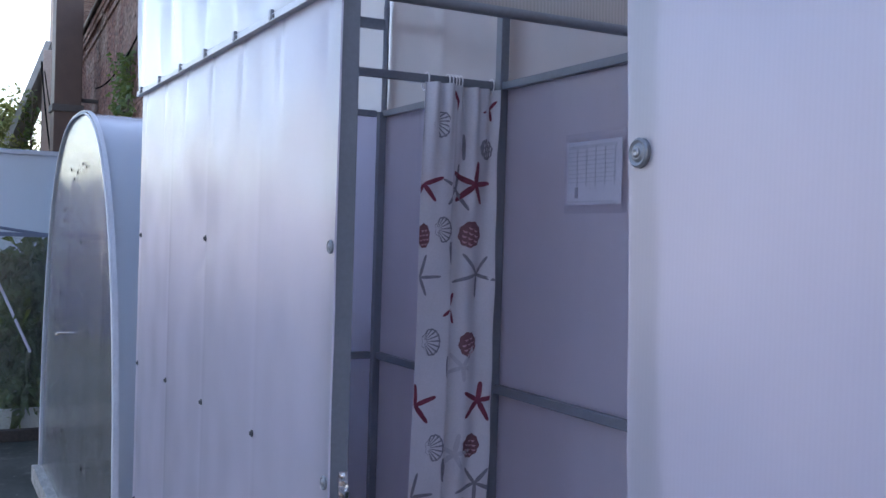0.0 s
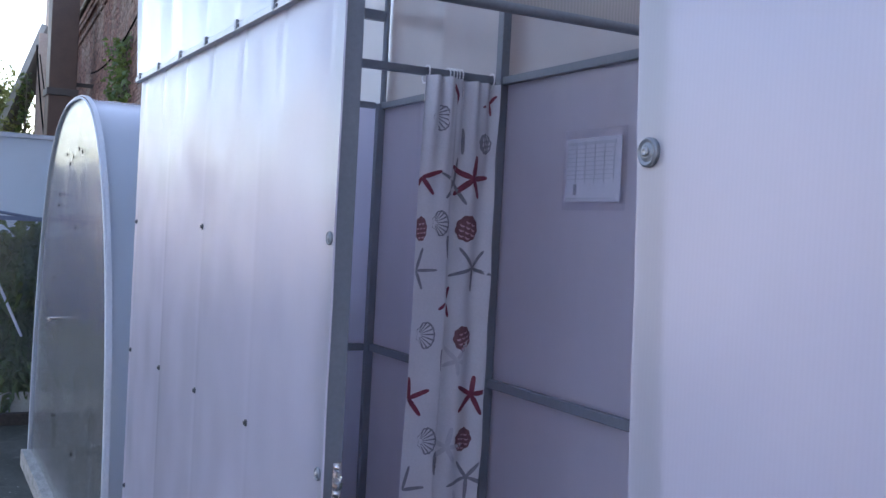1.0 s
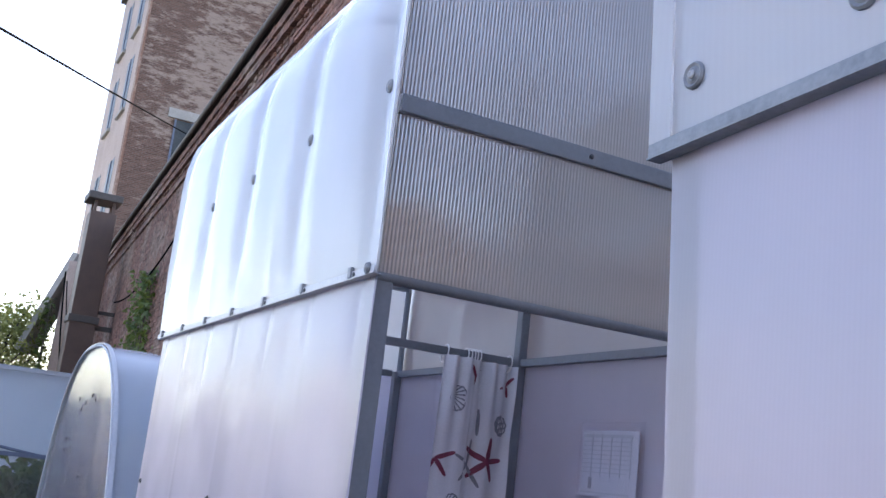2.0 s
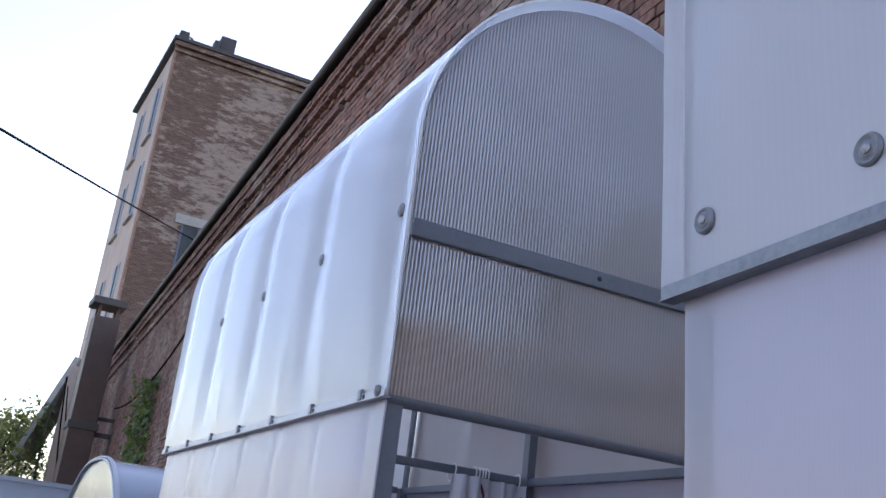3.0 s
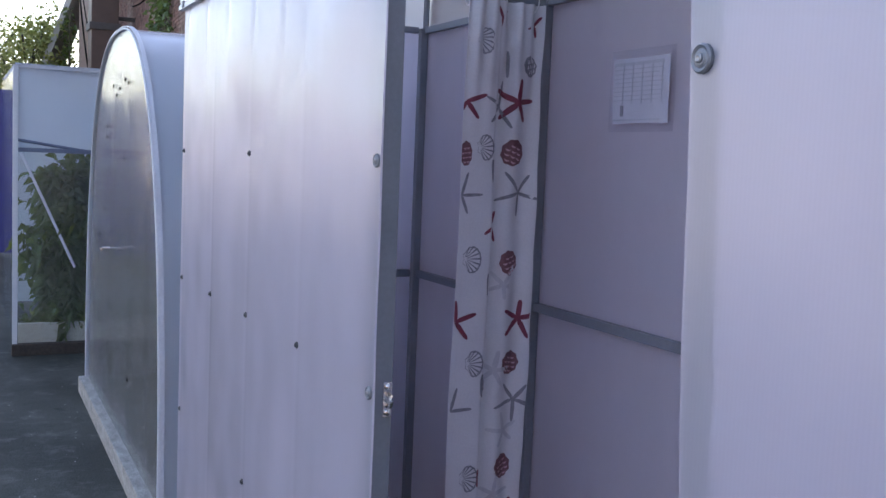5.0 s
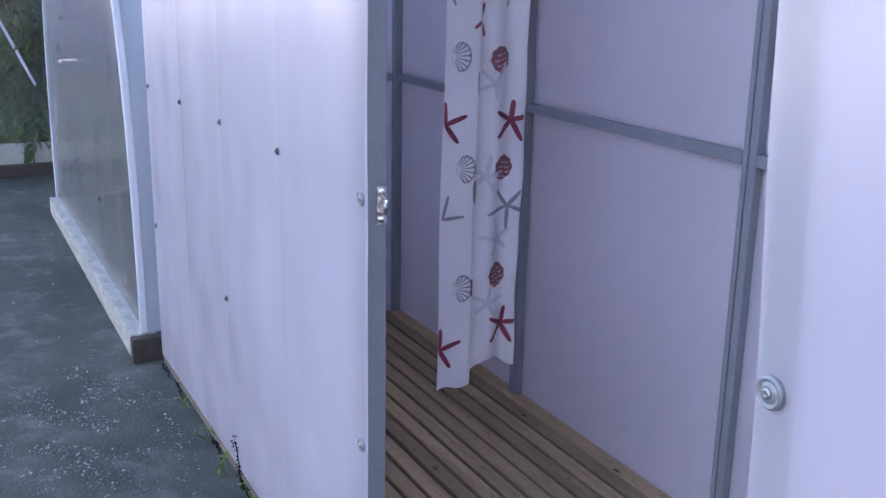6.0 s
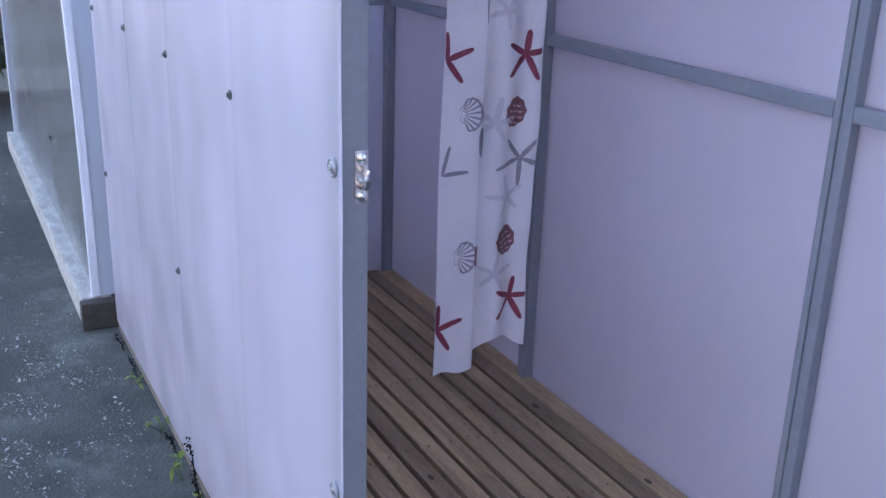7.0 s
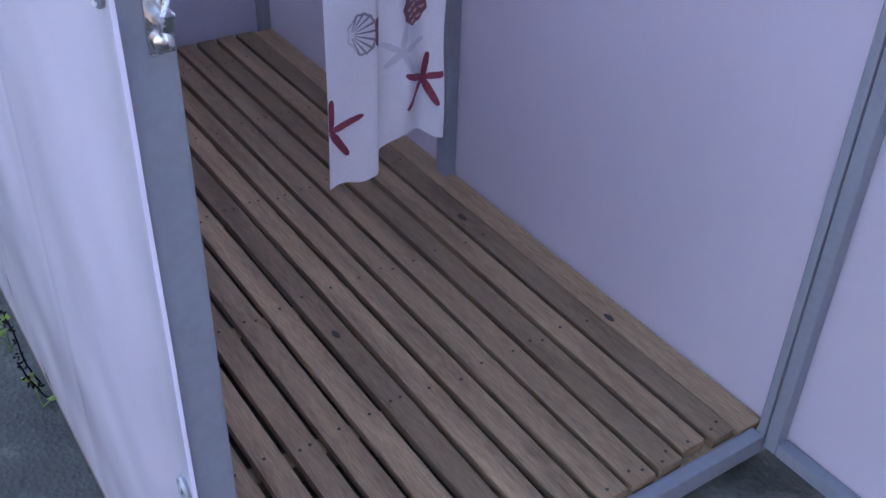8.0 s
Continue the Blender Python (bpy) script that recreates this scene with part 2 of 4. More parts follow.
def film(name):
    """Thin clear plastic: seen through, with a glossy skin."""
    m, t, out = material(name)
    v = coords(t)
    b = node(t, "ShaderNodeBump", {"Height": noise_tex(t, 25, v, 3), "Strength": 0.15, "Distance": 0.01})
    tp = node(t, "ShaderNodeBsdfTransparent", {"Color": (0.94, 0.94, 0.96, 1)})
    g = node(t, "ShaderNodeBsdfGlossy", {"Roughness": 0.3, "Normal": b.outputs[0]})
    fr = sheen(t, b.outputs[0])
    mx = node(t, "ShaderNodeMixShader", {0: fr.outputs[0], 1: tp.outputs[0], 2: g.outputs[0]})
    t.links.new(mx.outputs[0], out.inputs[0])
    return m


def asphalt(name):
    """Worn asphalt: broad damp patches, pale scuffed areas, and stones of its own."""
    m, t, out = material(name)
    v = coords(t)
    n1, n2, n3 = noise_tex(t, 0.9, v, 6, 0.65), noise_tex(t, 7.0, v, 7, 0.7), noise_tex(t, 45.0, v, 6, 0.7)
    stones = node(t, "ShaderNodeTexVoronoi", {"Vector": v, "Scale": 95.0}).outputs[0]
    col = ramp(t, n1, [(0.38, (0.035, 0.039, 0.033)), (0.62, (0.078, 0.083, 0.072))])
    col = mixc(t, ramp(t, n2, [(0.52, (0, 0, 0)), (0.72, (0.8, 0.8, 0.8))]), col, (0.145, 0.150, 0.134))
    col = mixc(t, ramp(t, n2, [(0.30, (0.8, 0.8, 0.8)), (0.42, (0, 0, 0))]), col, (0.028, 0.031, 0.029))
    col = mixc(t, 0.5, col, ramp(t, n3, [(0.32, (0.45, 0.45, 0.45)), (0.68, (1, 1, 1))]), "MULTIPLY")
    h = node(t, "ShaderNodeMath", {0: stones, 1: n3}, operation="ADD").outputs[0]
    b = node(t, "ShaderNodeBump", {"Height": h, "Strength": 0.45, "Distance": 0.005})
    r = node(t, "ShaderNodeMapRange", {"Value": n1, 3: 0.65, 4: 0.95}).outputs[0]
    p = node(t, "ShaderNodeBsdfPrincipled", {"Base Color": col, "Roughness": r, "Normal": b.outputs[0], "Specular IOR Level": 0.25})
    t.links.new(p.outputs[0], out.inputs[0])
    return m


M_ASPHALT = asphalt("asphalt")
M_ADDED_WALL = plain("pale_wall", (0.30, 0.31, 0.33), (0.42, 0.43, 0.46), 0.9, 0, 0.5, 0.4, 8)
# white picked for a bright reflection in the first cabin's side wall
M_REFLECTED_WHITE = plain("reflected_white", (0.62, 0.62, 0.62), (0.78, 0.78, 0.78), 0.9, 0, 0.5, 0.4, 8)
M_BASE = plain("base_board", (0.07, 0.058, 0.046), (0.17, 0.14, 0.115), 0.85, 0, 6, 0.4, 40)
M_TALL = brickwork("far_brickwork")
M_FILM = film("clear_film")


# ---- building blocks ----
def part(name, bm, mat, parent=None, label="", smooth=False):
    me = bpy.data.meshes.new(name)
    bm.normal_update()
    for e in bm.edges if smooth else ():
        e.smooth = not (len(e.link_faces) == 2 and e.calc_face_angle() > 0.7)
    bm.to_mesh(me)
    bm.free()
    if smooth:
        for p in me.polygons:
            p.use_smooth = True
    me.materials.append(mat)
    ob = new(name, me)
    if parent is not None:
        ob.parent = parent
        ob.matrix_parent_inverse = parent.matrix_basis.inverted()
    if label:
        tagged(ob, label)
    return ob


def thing(name, at, label, category, group="", kind=""):
    e = new(name)
    e.empty_display_size = 0.1
    e.matrix_basis = Matrix.Translation(at)
    return tagged(e, label, category, group, kind)


def add_box(bm, a, b, bevel=0.0):
    lo = [min(p, q) for p, q in zip(a, b)]
    hi = [max(p, q) for p, q in zip(a, b)]
    c = [(p + q) / 2 for p, q in zip(lo, hi)]
    s = [q - p for p, q in zip(lo, hi)]
    r = bmesh.ops.create_cube(bm, size=1, matrix=Matrix.LocRotScale(c, None, s))
    if bevel:
        es = list({e for v in r["verts"] for e in v.link_edges})
        bmesh.ops.bevel(bm, geom=es, offset=bevel, segments=2, affect="EDGES", profile=0.7)
    return bm


def box(a, b, bevel=0.0):
    return add_box(bmesh.new(), a, b, bevel)


def rod(a, b, r, seg=12, r2=None):
    bm = bmesh.new()
    a, b = Vector(a), Vector(b)
    d = b - a
    m = Matrix.Translation((a + b) / 2) @ d.to_track_quat("Z", "Y").to_matrix().to_4x4()
    bmesh.ops.create_cone(bm, cap_ends=True, segments=seg, radius1=r, radius2=r if r2 is None else r2, depth=d.length, matrix=m)
    return bm


def tube(points, r, seg=8):
    """A round tube along a line of points."""
    bm = bmesh.new()
    pts = [Vector(p) for p in points]
    rings = []
    for i, p in enumerate(pts):
        d = (pts[min(i + 1, len(pts) - 1)] - pts[max(i - 1, 0)]).normalized()
        q = d.to_track_quat("Z", "Y")
        rings.append([bm.verts.new(p + q @ Vector((r * math.cos(k * math.tau / seg), r * math.sin(k * math.tau / seg), 0))) for k in range(seg)])
    for u, w in zip(rings, rings[1:]):
        for k in range(seg):
            bm.faces.new((u[k], u[(k + 1) % seg], w[(k + 1) % seg], w[k]))
    bm.faces.new(rings[0][::-1])
    bm.faces.new(rings[-1])
    return bm


def grid(fn, nu, nv):
    """A sheet of nu by nv cells through fn(u, v), u and v from 0 to 1."""
    bm = bmesh.new()
    vs = [[bm.verts.new(fn(i / nu, j / nv)) for j in range(nv + 1)] for i in range(nu + 1)]
    for i in range(nu):
        for j in range(nv):
            bm.faces.new((vs[i][j], vs[i + 1][j], vs[i + 1][j + 1], vs[i][j + 1]))
    return bm


def thicken(bm, d):
    bmesh.ops.recalc_face_normals(bm, faces=bm.faces)
    bmesh.ops.solidify(bm, geom=bm.faces[:], thickness=d)
    return bm


def lathe(profile, m, seg=20):
    """Turns (radius, height) pairs round the z axis of m."""
    bm = bmesh.new()
    rings = [[bm.verts.new(m @ Vector((r * math.cos(k * math.tau / seg), r * math.sin(k * math.tau / seg), h))) for k in range(seg)] for r, h in profile]
    for u, w in zip(rings, rings[1:]):
        for k in range(seg):
            bm.faces.new((u[k], u[(k + 1) % seg], w[(k + 1) % seg], w[k]))
    bm.faces.new(rings[-1])
    return bm


def washer(at, normal, r, parent):
    """A ribbed plastic washer with the screw's head in its middle."""
    m = Matrix.Translation(at) @ Vector(normal).to_track_quat("Z", "Y").to_matrix().to_4x4()
    w = part("washer", lathe([(r, -0.001), (r, 0.003), (r * 0.86, 0.005), (r * 0.66, 0.0035), (r * 0.5, 0.0045), (r * 0.45, 0.0052), (0.001, 0.0052)], m), M_WASHER, parent, smooth=True)
    part("screw_head", lathe([(r * 0.33, 0.004), (r * 0.33, 0.0065), (r * 0.2, 0.0075), (0.001, 0.0070)], m, 12), M_STEEL, w)
    return w


def screw(at, normal, parent, k=1.0):
    m = Matrix.Translation(at) @ Vector(normal).to_track_quat("Z", "Y").to_matrix().to_4x4()
    return part("screw", lathe([(0.009 * k, -0.001), (0.009 * k, 0.002), (0.005 * k, 0.003), (0.005 * k, 0.006 * k), (0.001, 0.0065 * k)], m, 10), M_SCREW, parent)


# ---- the shower cabins ----
W, L, E, S = 0.99, 1.97, 1.97, 2.56     # width, length, eave, spring of the arch
GROUND = -0.09


def arch_point(t, r, cx=W / 2, cz=S):
    """Along the roof's outline, t from 0 (left eave) to 1 (right eave), for an arch of radius r."""
    straight = cz - E + 0.007
    total = 2 * straight + math.pi * r
    s = t * total
    if s < straight:
        return cx - r, E - 0.007 + s
    if s > total - straight:
        return cx + r, E - 0.007 + (total - s)
    a = math.pi - (s - straight) / r
    return cx + r * math.cos(a), cz + r * math.sin(a)


def cabin(x0, y0, sy, z0, label, washers, over):
    """One cabin; sy = -1 turns its doorway towards +y. washers: heights on the corner post. over: how far the roof sheet reaches past the front."""
    def P(x, y, z):
        return Vector((x0 + x, y0 + sy * y, z0 + z))

    def bar(name, a, b, mat=M_PAINT, bevel=0.004, parent=None, lab=""):
        return part(name, box(P(*a), P(*b), bevel), mat, parent or c, lab)

    c = thing("shower_cabin", P(W / 2, L / 2, GROUND - z0), label, "shower cabin", "shower cabins")
    bar("corner_post", (0.002, 0.002, -0.05), (0.044, 0.042, E + 0.01))
    bar("corner_post", (W - 0.03, 0.006, -0.05), (W - 0.004, 0.022, E + 0.01))
    bar("corner_post", (0.005, L - 0.045, -0.05), (0.045, L - 0.005, E + 0.01))
    bar("corner_post", (W - 0.037, L - 0.037, -0.05), (W - 0.005, L - 0.005, E + 0.01))
    bar("middle_post", (W - 0.036, 0.965, -0.05), (W - 0.005, 1.001, S))
    bar("middle_post", (0.005, 0.97, -0.05), (0.045, 1.01, S))
    for x in (0.006, W - 0.029):
        bar("middle_rail", (x, 0.024 if x > 0.5 else 0.044, 0.951), (x + 0.025, 0.968, 0.981))
        bar("middle_rail", (x, 1.012, 0.951), (x + 0.025, L - 0.047, 0.981))
        bar("top_rail", (x, 0.024 if x > 0.5 else 0.044, E - 0.012), (x + 0.025, 0.968, E + 0.014))
        bar("top_rail", (x, 1.012, E - 0.012), (x + 0.025, L - 0.047, E + 0.014))
        bar("bottom_rail", (x, 0.046, -0.05), (x + 0.024, L - 0.047, -0.012))
    bar("middle_rail", (0.047, L - 0.033, 0.951), (W - 0.047, L - 0.008, 0.981))
    bar("top_rail", (0.047, L - 0.033, E - 0.012), (W - 0.047, L - 0.008, E + 0.014))
    bar("bottom_rail", (0.047, L - 0.04, -0.05), (W - 0.047, L - 0.006, -0.012))
    bar("threshold", (0.046, 0.004, -0.045), (W - 0.032, 0.03, -0.005))
    bar("cross_rail", (0.047, 0.978, E - 0.012), (W - 0.047, 1.002, E + 0.014))
    part("lintel", rod(P(0.0, 0.012, E - 0.002), P(W, 0.012, E - 0.002), 0.017), M_PAINT, c, smooth=True)
    bar("transom", (0.002, -0.002, 2.323), (W - 0.002, -0.018, 2.364))
    screw(P(0.5, -0.0182, 2.344), (0, -sy, 0), c, 0.7)
    bar("transom", (0.02, L - 0.03, 2.323), (W - 0.02, L - 0.004, 2.366))
    for y in (0.018, L - 0.018, 0.99):
        pts = [P(x, y, z) for x, z in (arch_point(i / 36, 0.485) for i in range(37))]
        part("arch_tube", tube(pts, 0.013), M_PAINT, c, smooth=True)
    part("ridge_tube", rod(P(W / 2, 0.02, S + 0.483), P(W / 2, L - 0.02, S + 0.483), 0.012), M_PAINT, c, smooth=True)
    # skin, pulled in softly along the lines of screws
    lines = (0.02, 0.514, 1.01, 1.472, L - 0.03)
    bolts = [0.075 + 0.305 * i for i in range(7)]

    def pull(y, amp, wide=0.09):
        d = min(abs(y - q) for q in lines)
        return amp * (1 - math.exp(-(d / wide) ** 2)) + 0.30 * amp * (1 - math.exp(-(d / 0.010)))

    for side, x in ((-1, 0.0), (1, W)):
        def wall(u, v, x=x, side=side):
            y, z = -0.002 + u * (L + 0.004), -0.055 + v * (E + 0.06)
            dent = 0.0045 * math.exp(-max(0.0, E - z) / 0.11) * max(math.exp(-((y - b) / 0.022) ** 2) for b in bolts) if sy > 0 else 0.0
            edge = 0.004 * noise.noise((y * 5, z * 5, x0)) * math.exp(-((y - 0.0) / 0.06) ** 2)
            return P(x + side * (pull(y, 0.0035 if sy > 0 else 0.0015, 0.12) * math.sin(math.pi * v) ** 0.5 - dent), y + edge, z)
        part("side_wall", thicken(grid(wall, 150, 24), 0.004), M_WALL, c, "milky twin-wall polycarbonate side wall", True)
        bar("base_trim", (x - side * 0.002, 0.05 if side > 0 else 0.0, GROUND - z0 - (0.1 if sy < 0 else -0.003)), (x - side * 0.022, L, -0.054), M_BASE, 0.003, lab="brown stained base board")

    def roof(u, v):
        x, z = arch_point(v, 0.507)
        y = -over + u * (L + 0.03 + over)
        low = min(1.0, max(0.0, (z - E) / 0.25))
        k = pull(y, 0.012, 0.065) * low * (1 if z < S + 0.2 else 0.3)
        k += 0.006 * (1 - low) * max(math.exp(-((y - b) / 0.025) ** 2) for b in bolts) * low ** 0.3
        n = Vector((x - W / 2, 0, max(0, z - S))).normalized() * k
        return P(x + n.x, y, z + n.z)
    part("roof_sheet", thicken(grid(roof, 84, 72), 0.004), M_ROOF, c, "glossy bowed polycarbonate roof sheet", True)

    def edge_band(u, v):
        x, z = arch_point(v, 0.5115)
        return P(x, -over - 0.002 + 0.034 * u, z)
    part("roof_edge_trim", thicken(grid(edge_band, 3, 56), 0.003), M_ROOF, c, "", True)
    for side, x in ((-1, 0.0), (1, W)):
        bar("eave_strip", (x + side * 0.0135, -over, E - 0.007), (x + side * 0.0185, L + 0.03, E + 0.008), M_EAVE if sy > 0 else M_ALU, 0.0015)
        bar("eave_strip_lip", (x + side * 0.002, -over, E - 0.0095), (x + side * 0.0205, L + 0.03, E - 0.0075), M_EAVE if sy > 0 else M_ALU, 0.0006)
        for b in bolts if sy > 0 else ():
            screw(P(x + side * 0.0185, b, E), (side, 0, 0), c, 0.6)
            bar("eave_clip", (x + side * 0.0125, b + 0.012, E - 0.006), (x + side * 0.0225, b + 0.030, E + 0.018), M_ALU, 0.003)
        for z in washers:
            washer(P(x + side * 0.001, 0.018, z), (side, 0, 0), 0.0145, c)
        for y in lines[1:]:
            for z in (0.456, 0.963, 1.440) if y in (1.01, L - 0.03) else (0.963,):
                screw(P(x + side * 0.0015, y, z), (side, 0, 0), c)
        for y in lines[:4]:
            washer(P(x + side * 0.0135, y, 2.385), (side, 0, 0), 0.016, c)
        if sy > 0:
            washer(P(x + side * 0.0185, 0.0, E + 0.004), (side, 0, 0), 0.013, c)

    def end_panel(y):
        bm = bmesh.new()
        f = [bm.verts.new(P(x, y, max(z, E))) for x, z in (arch_point(i / 48, 0.493) for i in range(49))]
        bm.faces.new(f)
        return thicken(bm, 0.004)
    part("arch_panel", end_panel(0.0), M_ARCH, c, "smoky see-through polycarbonate arch panel")
    part("arch_panel", end_panel(L), M_BACK, c, "clear polycarbonate arch panel")
    part("back_wall", box(P(0.004, L, -0.055), P(W - 0.004, L + 0.004, E - 0.002)), M_WALL_X, c, "milky twin-wall polycarbonate wall")
    # latch plate on the doorway's post
    lz = washers[1] - 0.012
    plate = bar("latch_plate", (0.022, 0.0015, lz - 0.037), (0.042, -0.002, lz + 0.037), M_ZINC, 0.0008, lab="bright zinc latch plate")
    for dz in (-0.027, 0.027):
        part("bolt_head", lathe([(0.0075, 0), (0.0075, 0.004), (0.004, 0.007), (0.001, 0.0075)],
             Matrix.Translation(P(0.032, -0.002, lz + dz)) @ Vector((0, -sy, 0)).to_track_quat("Z", "Y").to_matrix().to_4x4(), 12), M_ZINC, plate, smooth=True)
    part("catch", tube([P(0.032, -0.002, lz + 0.012), P(0.032, -0.018, lz + 0.010), P(0.032, -0.023, lz), P(0.032, -0.018, lz - 0.010), P(0.032, -0.002, lz - 0.012)], 0.0055, 8), M_ZINC, plate, smooth=True)
    return c


cab_a = cabin(0, 0, 1, 0, "white polycarbonate garden shower cabin with arched roof, door open", (1.436, 0.953, 0.44, 0.06), 0.032)
cab_b = cabin(-0.145, -1.108, -1, -0.042, "second white polycarbonate shower cabin facing the first one", (1.587, 1.090, 0.55, 0.1), 0.020)
# the second cabin has settled and leans a little towards the first
_p = Matrix.Translation((-0.145, -1.108, 1.90))
cab_b.matrix_basis = _p @ Matrix.Rotation(radians(-3.0), 4, "X") @ _p.inverted() @ cab_b.matrix_basis
bpy.context.view_layer.update()
washer((-0.1595, -1.359, 2.004), (-1, 0, 0), 0.016, cab_b)
washer((-0.1595, -1.150, 1.995), (-1, 0, 0), 0.015, cab_b)

# door leaf of the first cabin, swung open in line with its side wall
door = new("door")
door.parent = cab_a
door.matrix_parent_inverse = cab_a.matrix_basis.inverted()
tagged(door, "open milky door leaf in a grey steel frame")
dy0, dy1, dx = 0.003, -0.91, W - 0.029
for a, b in (((dx, dy0, -0.03), (dx + 0.025, dy0 - 0.024, E - 0.03)), ((dx, dy1, -0.03), (dx + 0.025, dy1 + 0.03, E - 0.03)),
             ((dx, dy0 - 0.025, -0.03), (dx + 0.025, dy1 + 0.032, -0.004)), ((dx, dy0 - 0.025, E - 0.06), (dx + 0.025, dy1 + 0.032, E - 0.03)),
             ((dx, dy0 - 0.025, 0.951), (dx + 0.025, dy1 + 0.032, 0.981))):
    part("frame_bar", box(a, b, 0.003), M_PAINT, door)
part("panel", box((dx + 0.027, dy0, -0.035), (dx + 0.031, dy1, E - 0.025)), M_WALL, door)

# ---- floor grate ----
grate = thing("floor_grate", (0.5, 1.0, -0.05), "brown slatted wooden floor grate inside the cabin", "floor grate")
rng = random.Random(4)
for k in range(15):
    gap = 0.0078 - 0.0026 * k / 14
    x0_, x1_ = 0.083 + 0.06 * (k - 1) + gap + rng.uniform(-0.0012, 0.0012), 0.083 + 0.06 * k - gap + rng.uniform(-0.0012, 0.0012)
    x = max(x0_, 0.047)
    w = x1_ - x
    top = 0.004 + rng.random() * 0.003
    s0 = part("slat", box((x, 0.034 + rng.random() * 0.014, -0.016), (x + w, L - 0.042, top), 0.003), M_WOOD, grate)
    for y in (0.055, 0.388, 0.723, 1.078, 1.42, 1.77):
        for side in ((0.3, 0.72) if rng.random() < 0.35 else (0.35 + 0.3 * rng.random(),)):
            part("nail", lathe([(0.0032, -0.001), (0.0032, 0.0006), (0.001, 0.0008)], Matrix.Translation((x + w * side, y + 0.02 * rng.random() - 0.01, top)), 8), M_WOOD_DARK, s0)
part("border_board", box((0.9245, 0.031, -0.0160), (W - 0.007, L - 0.042, -0.001), 0.003), M_WOOD, grate)
for y in (0.033, 0.370, 0.704, 1.058, 1.40, 1.75):
    part("joist", box((0.05, y, -0.058), (W - 0.012, y + 0.036, -0.0165), 0.002), M_WOOD, grate)
for cx_, cy_ in ((0.940, 0.376), (0.89, 0.8), (0.47, 0.6), (0.3, 1.2)):
    part("knot", lathe([(0.010, -0.001), (0.008, 0.0008), (0.001, 0.001)], Matrix.Translation((cx_, cy_, -0.0008 if cx_ > 0.93 else 0.006)) @ Matrix.Diagonal((0.7, 1.5, 1, 1)), 10), M_WOOD_DARK, grate)

# ---- shower curtain ----
cur = thing("shower_curtain", (0.80, 0.95, 0.08), "white shower curtain with red and grey sea shell prints, drawn aside", "curtain")


def sway(z):
    """The foot of the curtain hangs a little to one side."""
    return -0.013 * max(0.0, 1 - z / 1.2)


def cloth_y(x, z):
    """Folds of the drawn curtain: a flat leaf in front, a softer one behind it, gathers at the top."""
    step = 1 / (1 + math.exp(-(x - 0.778) / 0.003))
    y = 0.938 + 0.026 * step
    y += 0.004 * math.sin((x - 0.66) * 30 + z * 1.5) * (1 - step)
    y += step * (0.011 * math.sin((x - 0.78) * 62 + 0.8 * math.sin(z * 2.1)) + 0.005 * math.sin(z * 9 + x * 25) + 0.003 * math.sin(z * 23 - x * 60))
    top = max(0.0, (z - 1.45) / 0.5) ** 2
    return y + top * 0.014 * math.sin((x - 0.65) * 118)


def cloth(u, v):
    x = 0.655 + 0.292 * u
    bottom = 0.080 + 0.006 * math.sin(u * 17) if x < 0.776 else (0.135 + 0.02 * math.sin(u * 11))
    if 0.770 <= x < 0.79:
        bottom = 0.08 + (x - 0.77) * 2.6
    z = bottom + (1.955 - bottom) * v
    lean = (0.022 * (v - 0.55) if v > 0.55 else 0.0) * (1 - u)
    return Vector((x + lean + 0.003 * math.sin(z * 7 + u) + sway(z), cloth_y(x, z), z))


part("cloth", thicken(grid(cloth, 110, 60), 0.0012), M_CLOTH, cur, "", True)


def on_cloth(poly, mat, name):
    """A printed shape, cut from (x, z) outlines, lying on the cloth."""
    bm = bmesh.new()
    for pts in poly:
        vs = []
        for x, z in pts:
            x = min(max(x, 0.657), 0.945)
            vs.append(bm.verts.new((x, cloth_y(x, z) - 0.0035, z)))
        try:
            bm.faces.new(vs)
        except ValueError:
            pass
    bmesh.ops.triangulate(bm, faces=bm.faces)
    bmesh.ops.subdivide_edges(bm, edges=bm.edges, cuts=2, use_grid_fill=True)
    for v in bm.verts:
        v.co.y = cloth_y(v.co.x, v.co.z) - 0.0035
        v.co.x += sway(v.co.z)
    return part(name, bm, mat, cur)


def blade(x, z, a, r, w):
    """One arm of a starfish: a long leaf from the middle outwards."""
    d, n = (math.cos(a), math.sin(a)), (-math.sin(a), math.cos(a))
    prof = [(0.0, 0.55), (0.25, 0.95), (0.55, 0.9), (0.85, 0.75), (0.97, 0.45), (1.0, 0.0)]
    left = [(x + d[0] * r * s + n[0] * w * k, z + d[1] * r * s + n[1] * w * k) for s, k in prof]
    right = [(x + d[0] * r * s - n[0] * w * k, z + d[1] * r * s - n[1] * w * k) for s, k in prof[::-1]]
    return left + right


def starfish(x, z, r, turn, mat, arms=(0, 1, 2, 3, 4), w=0.125):
    on_cloth([blade(x, z, radians(turn + 72 * k), r * (1 + 0.12 * math.sin(k * 5 + x * 40)), r * w) for k in arms], mat, "starfish_print")


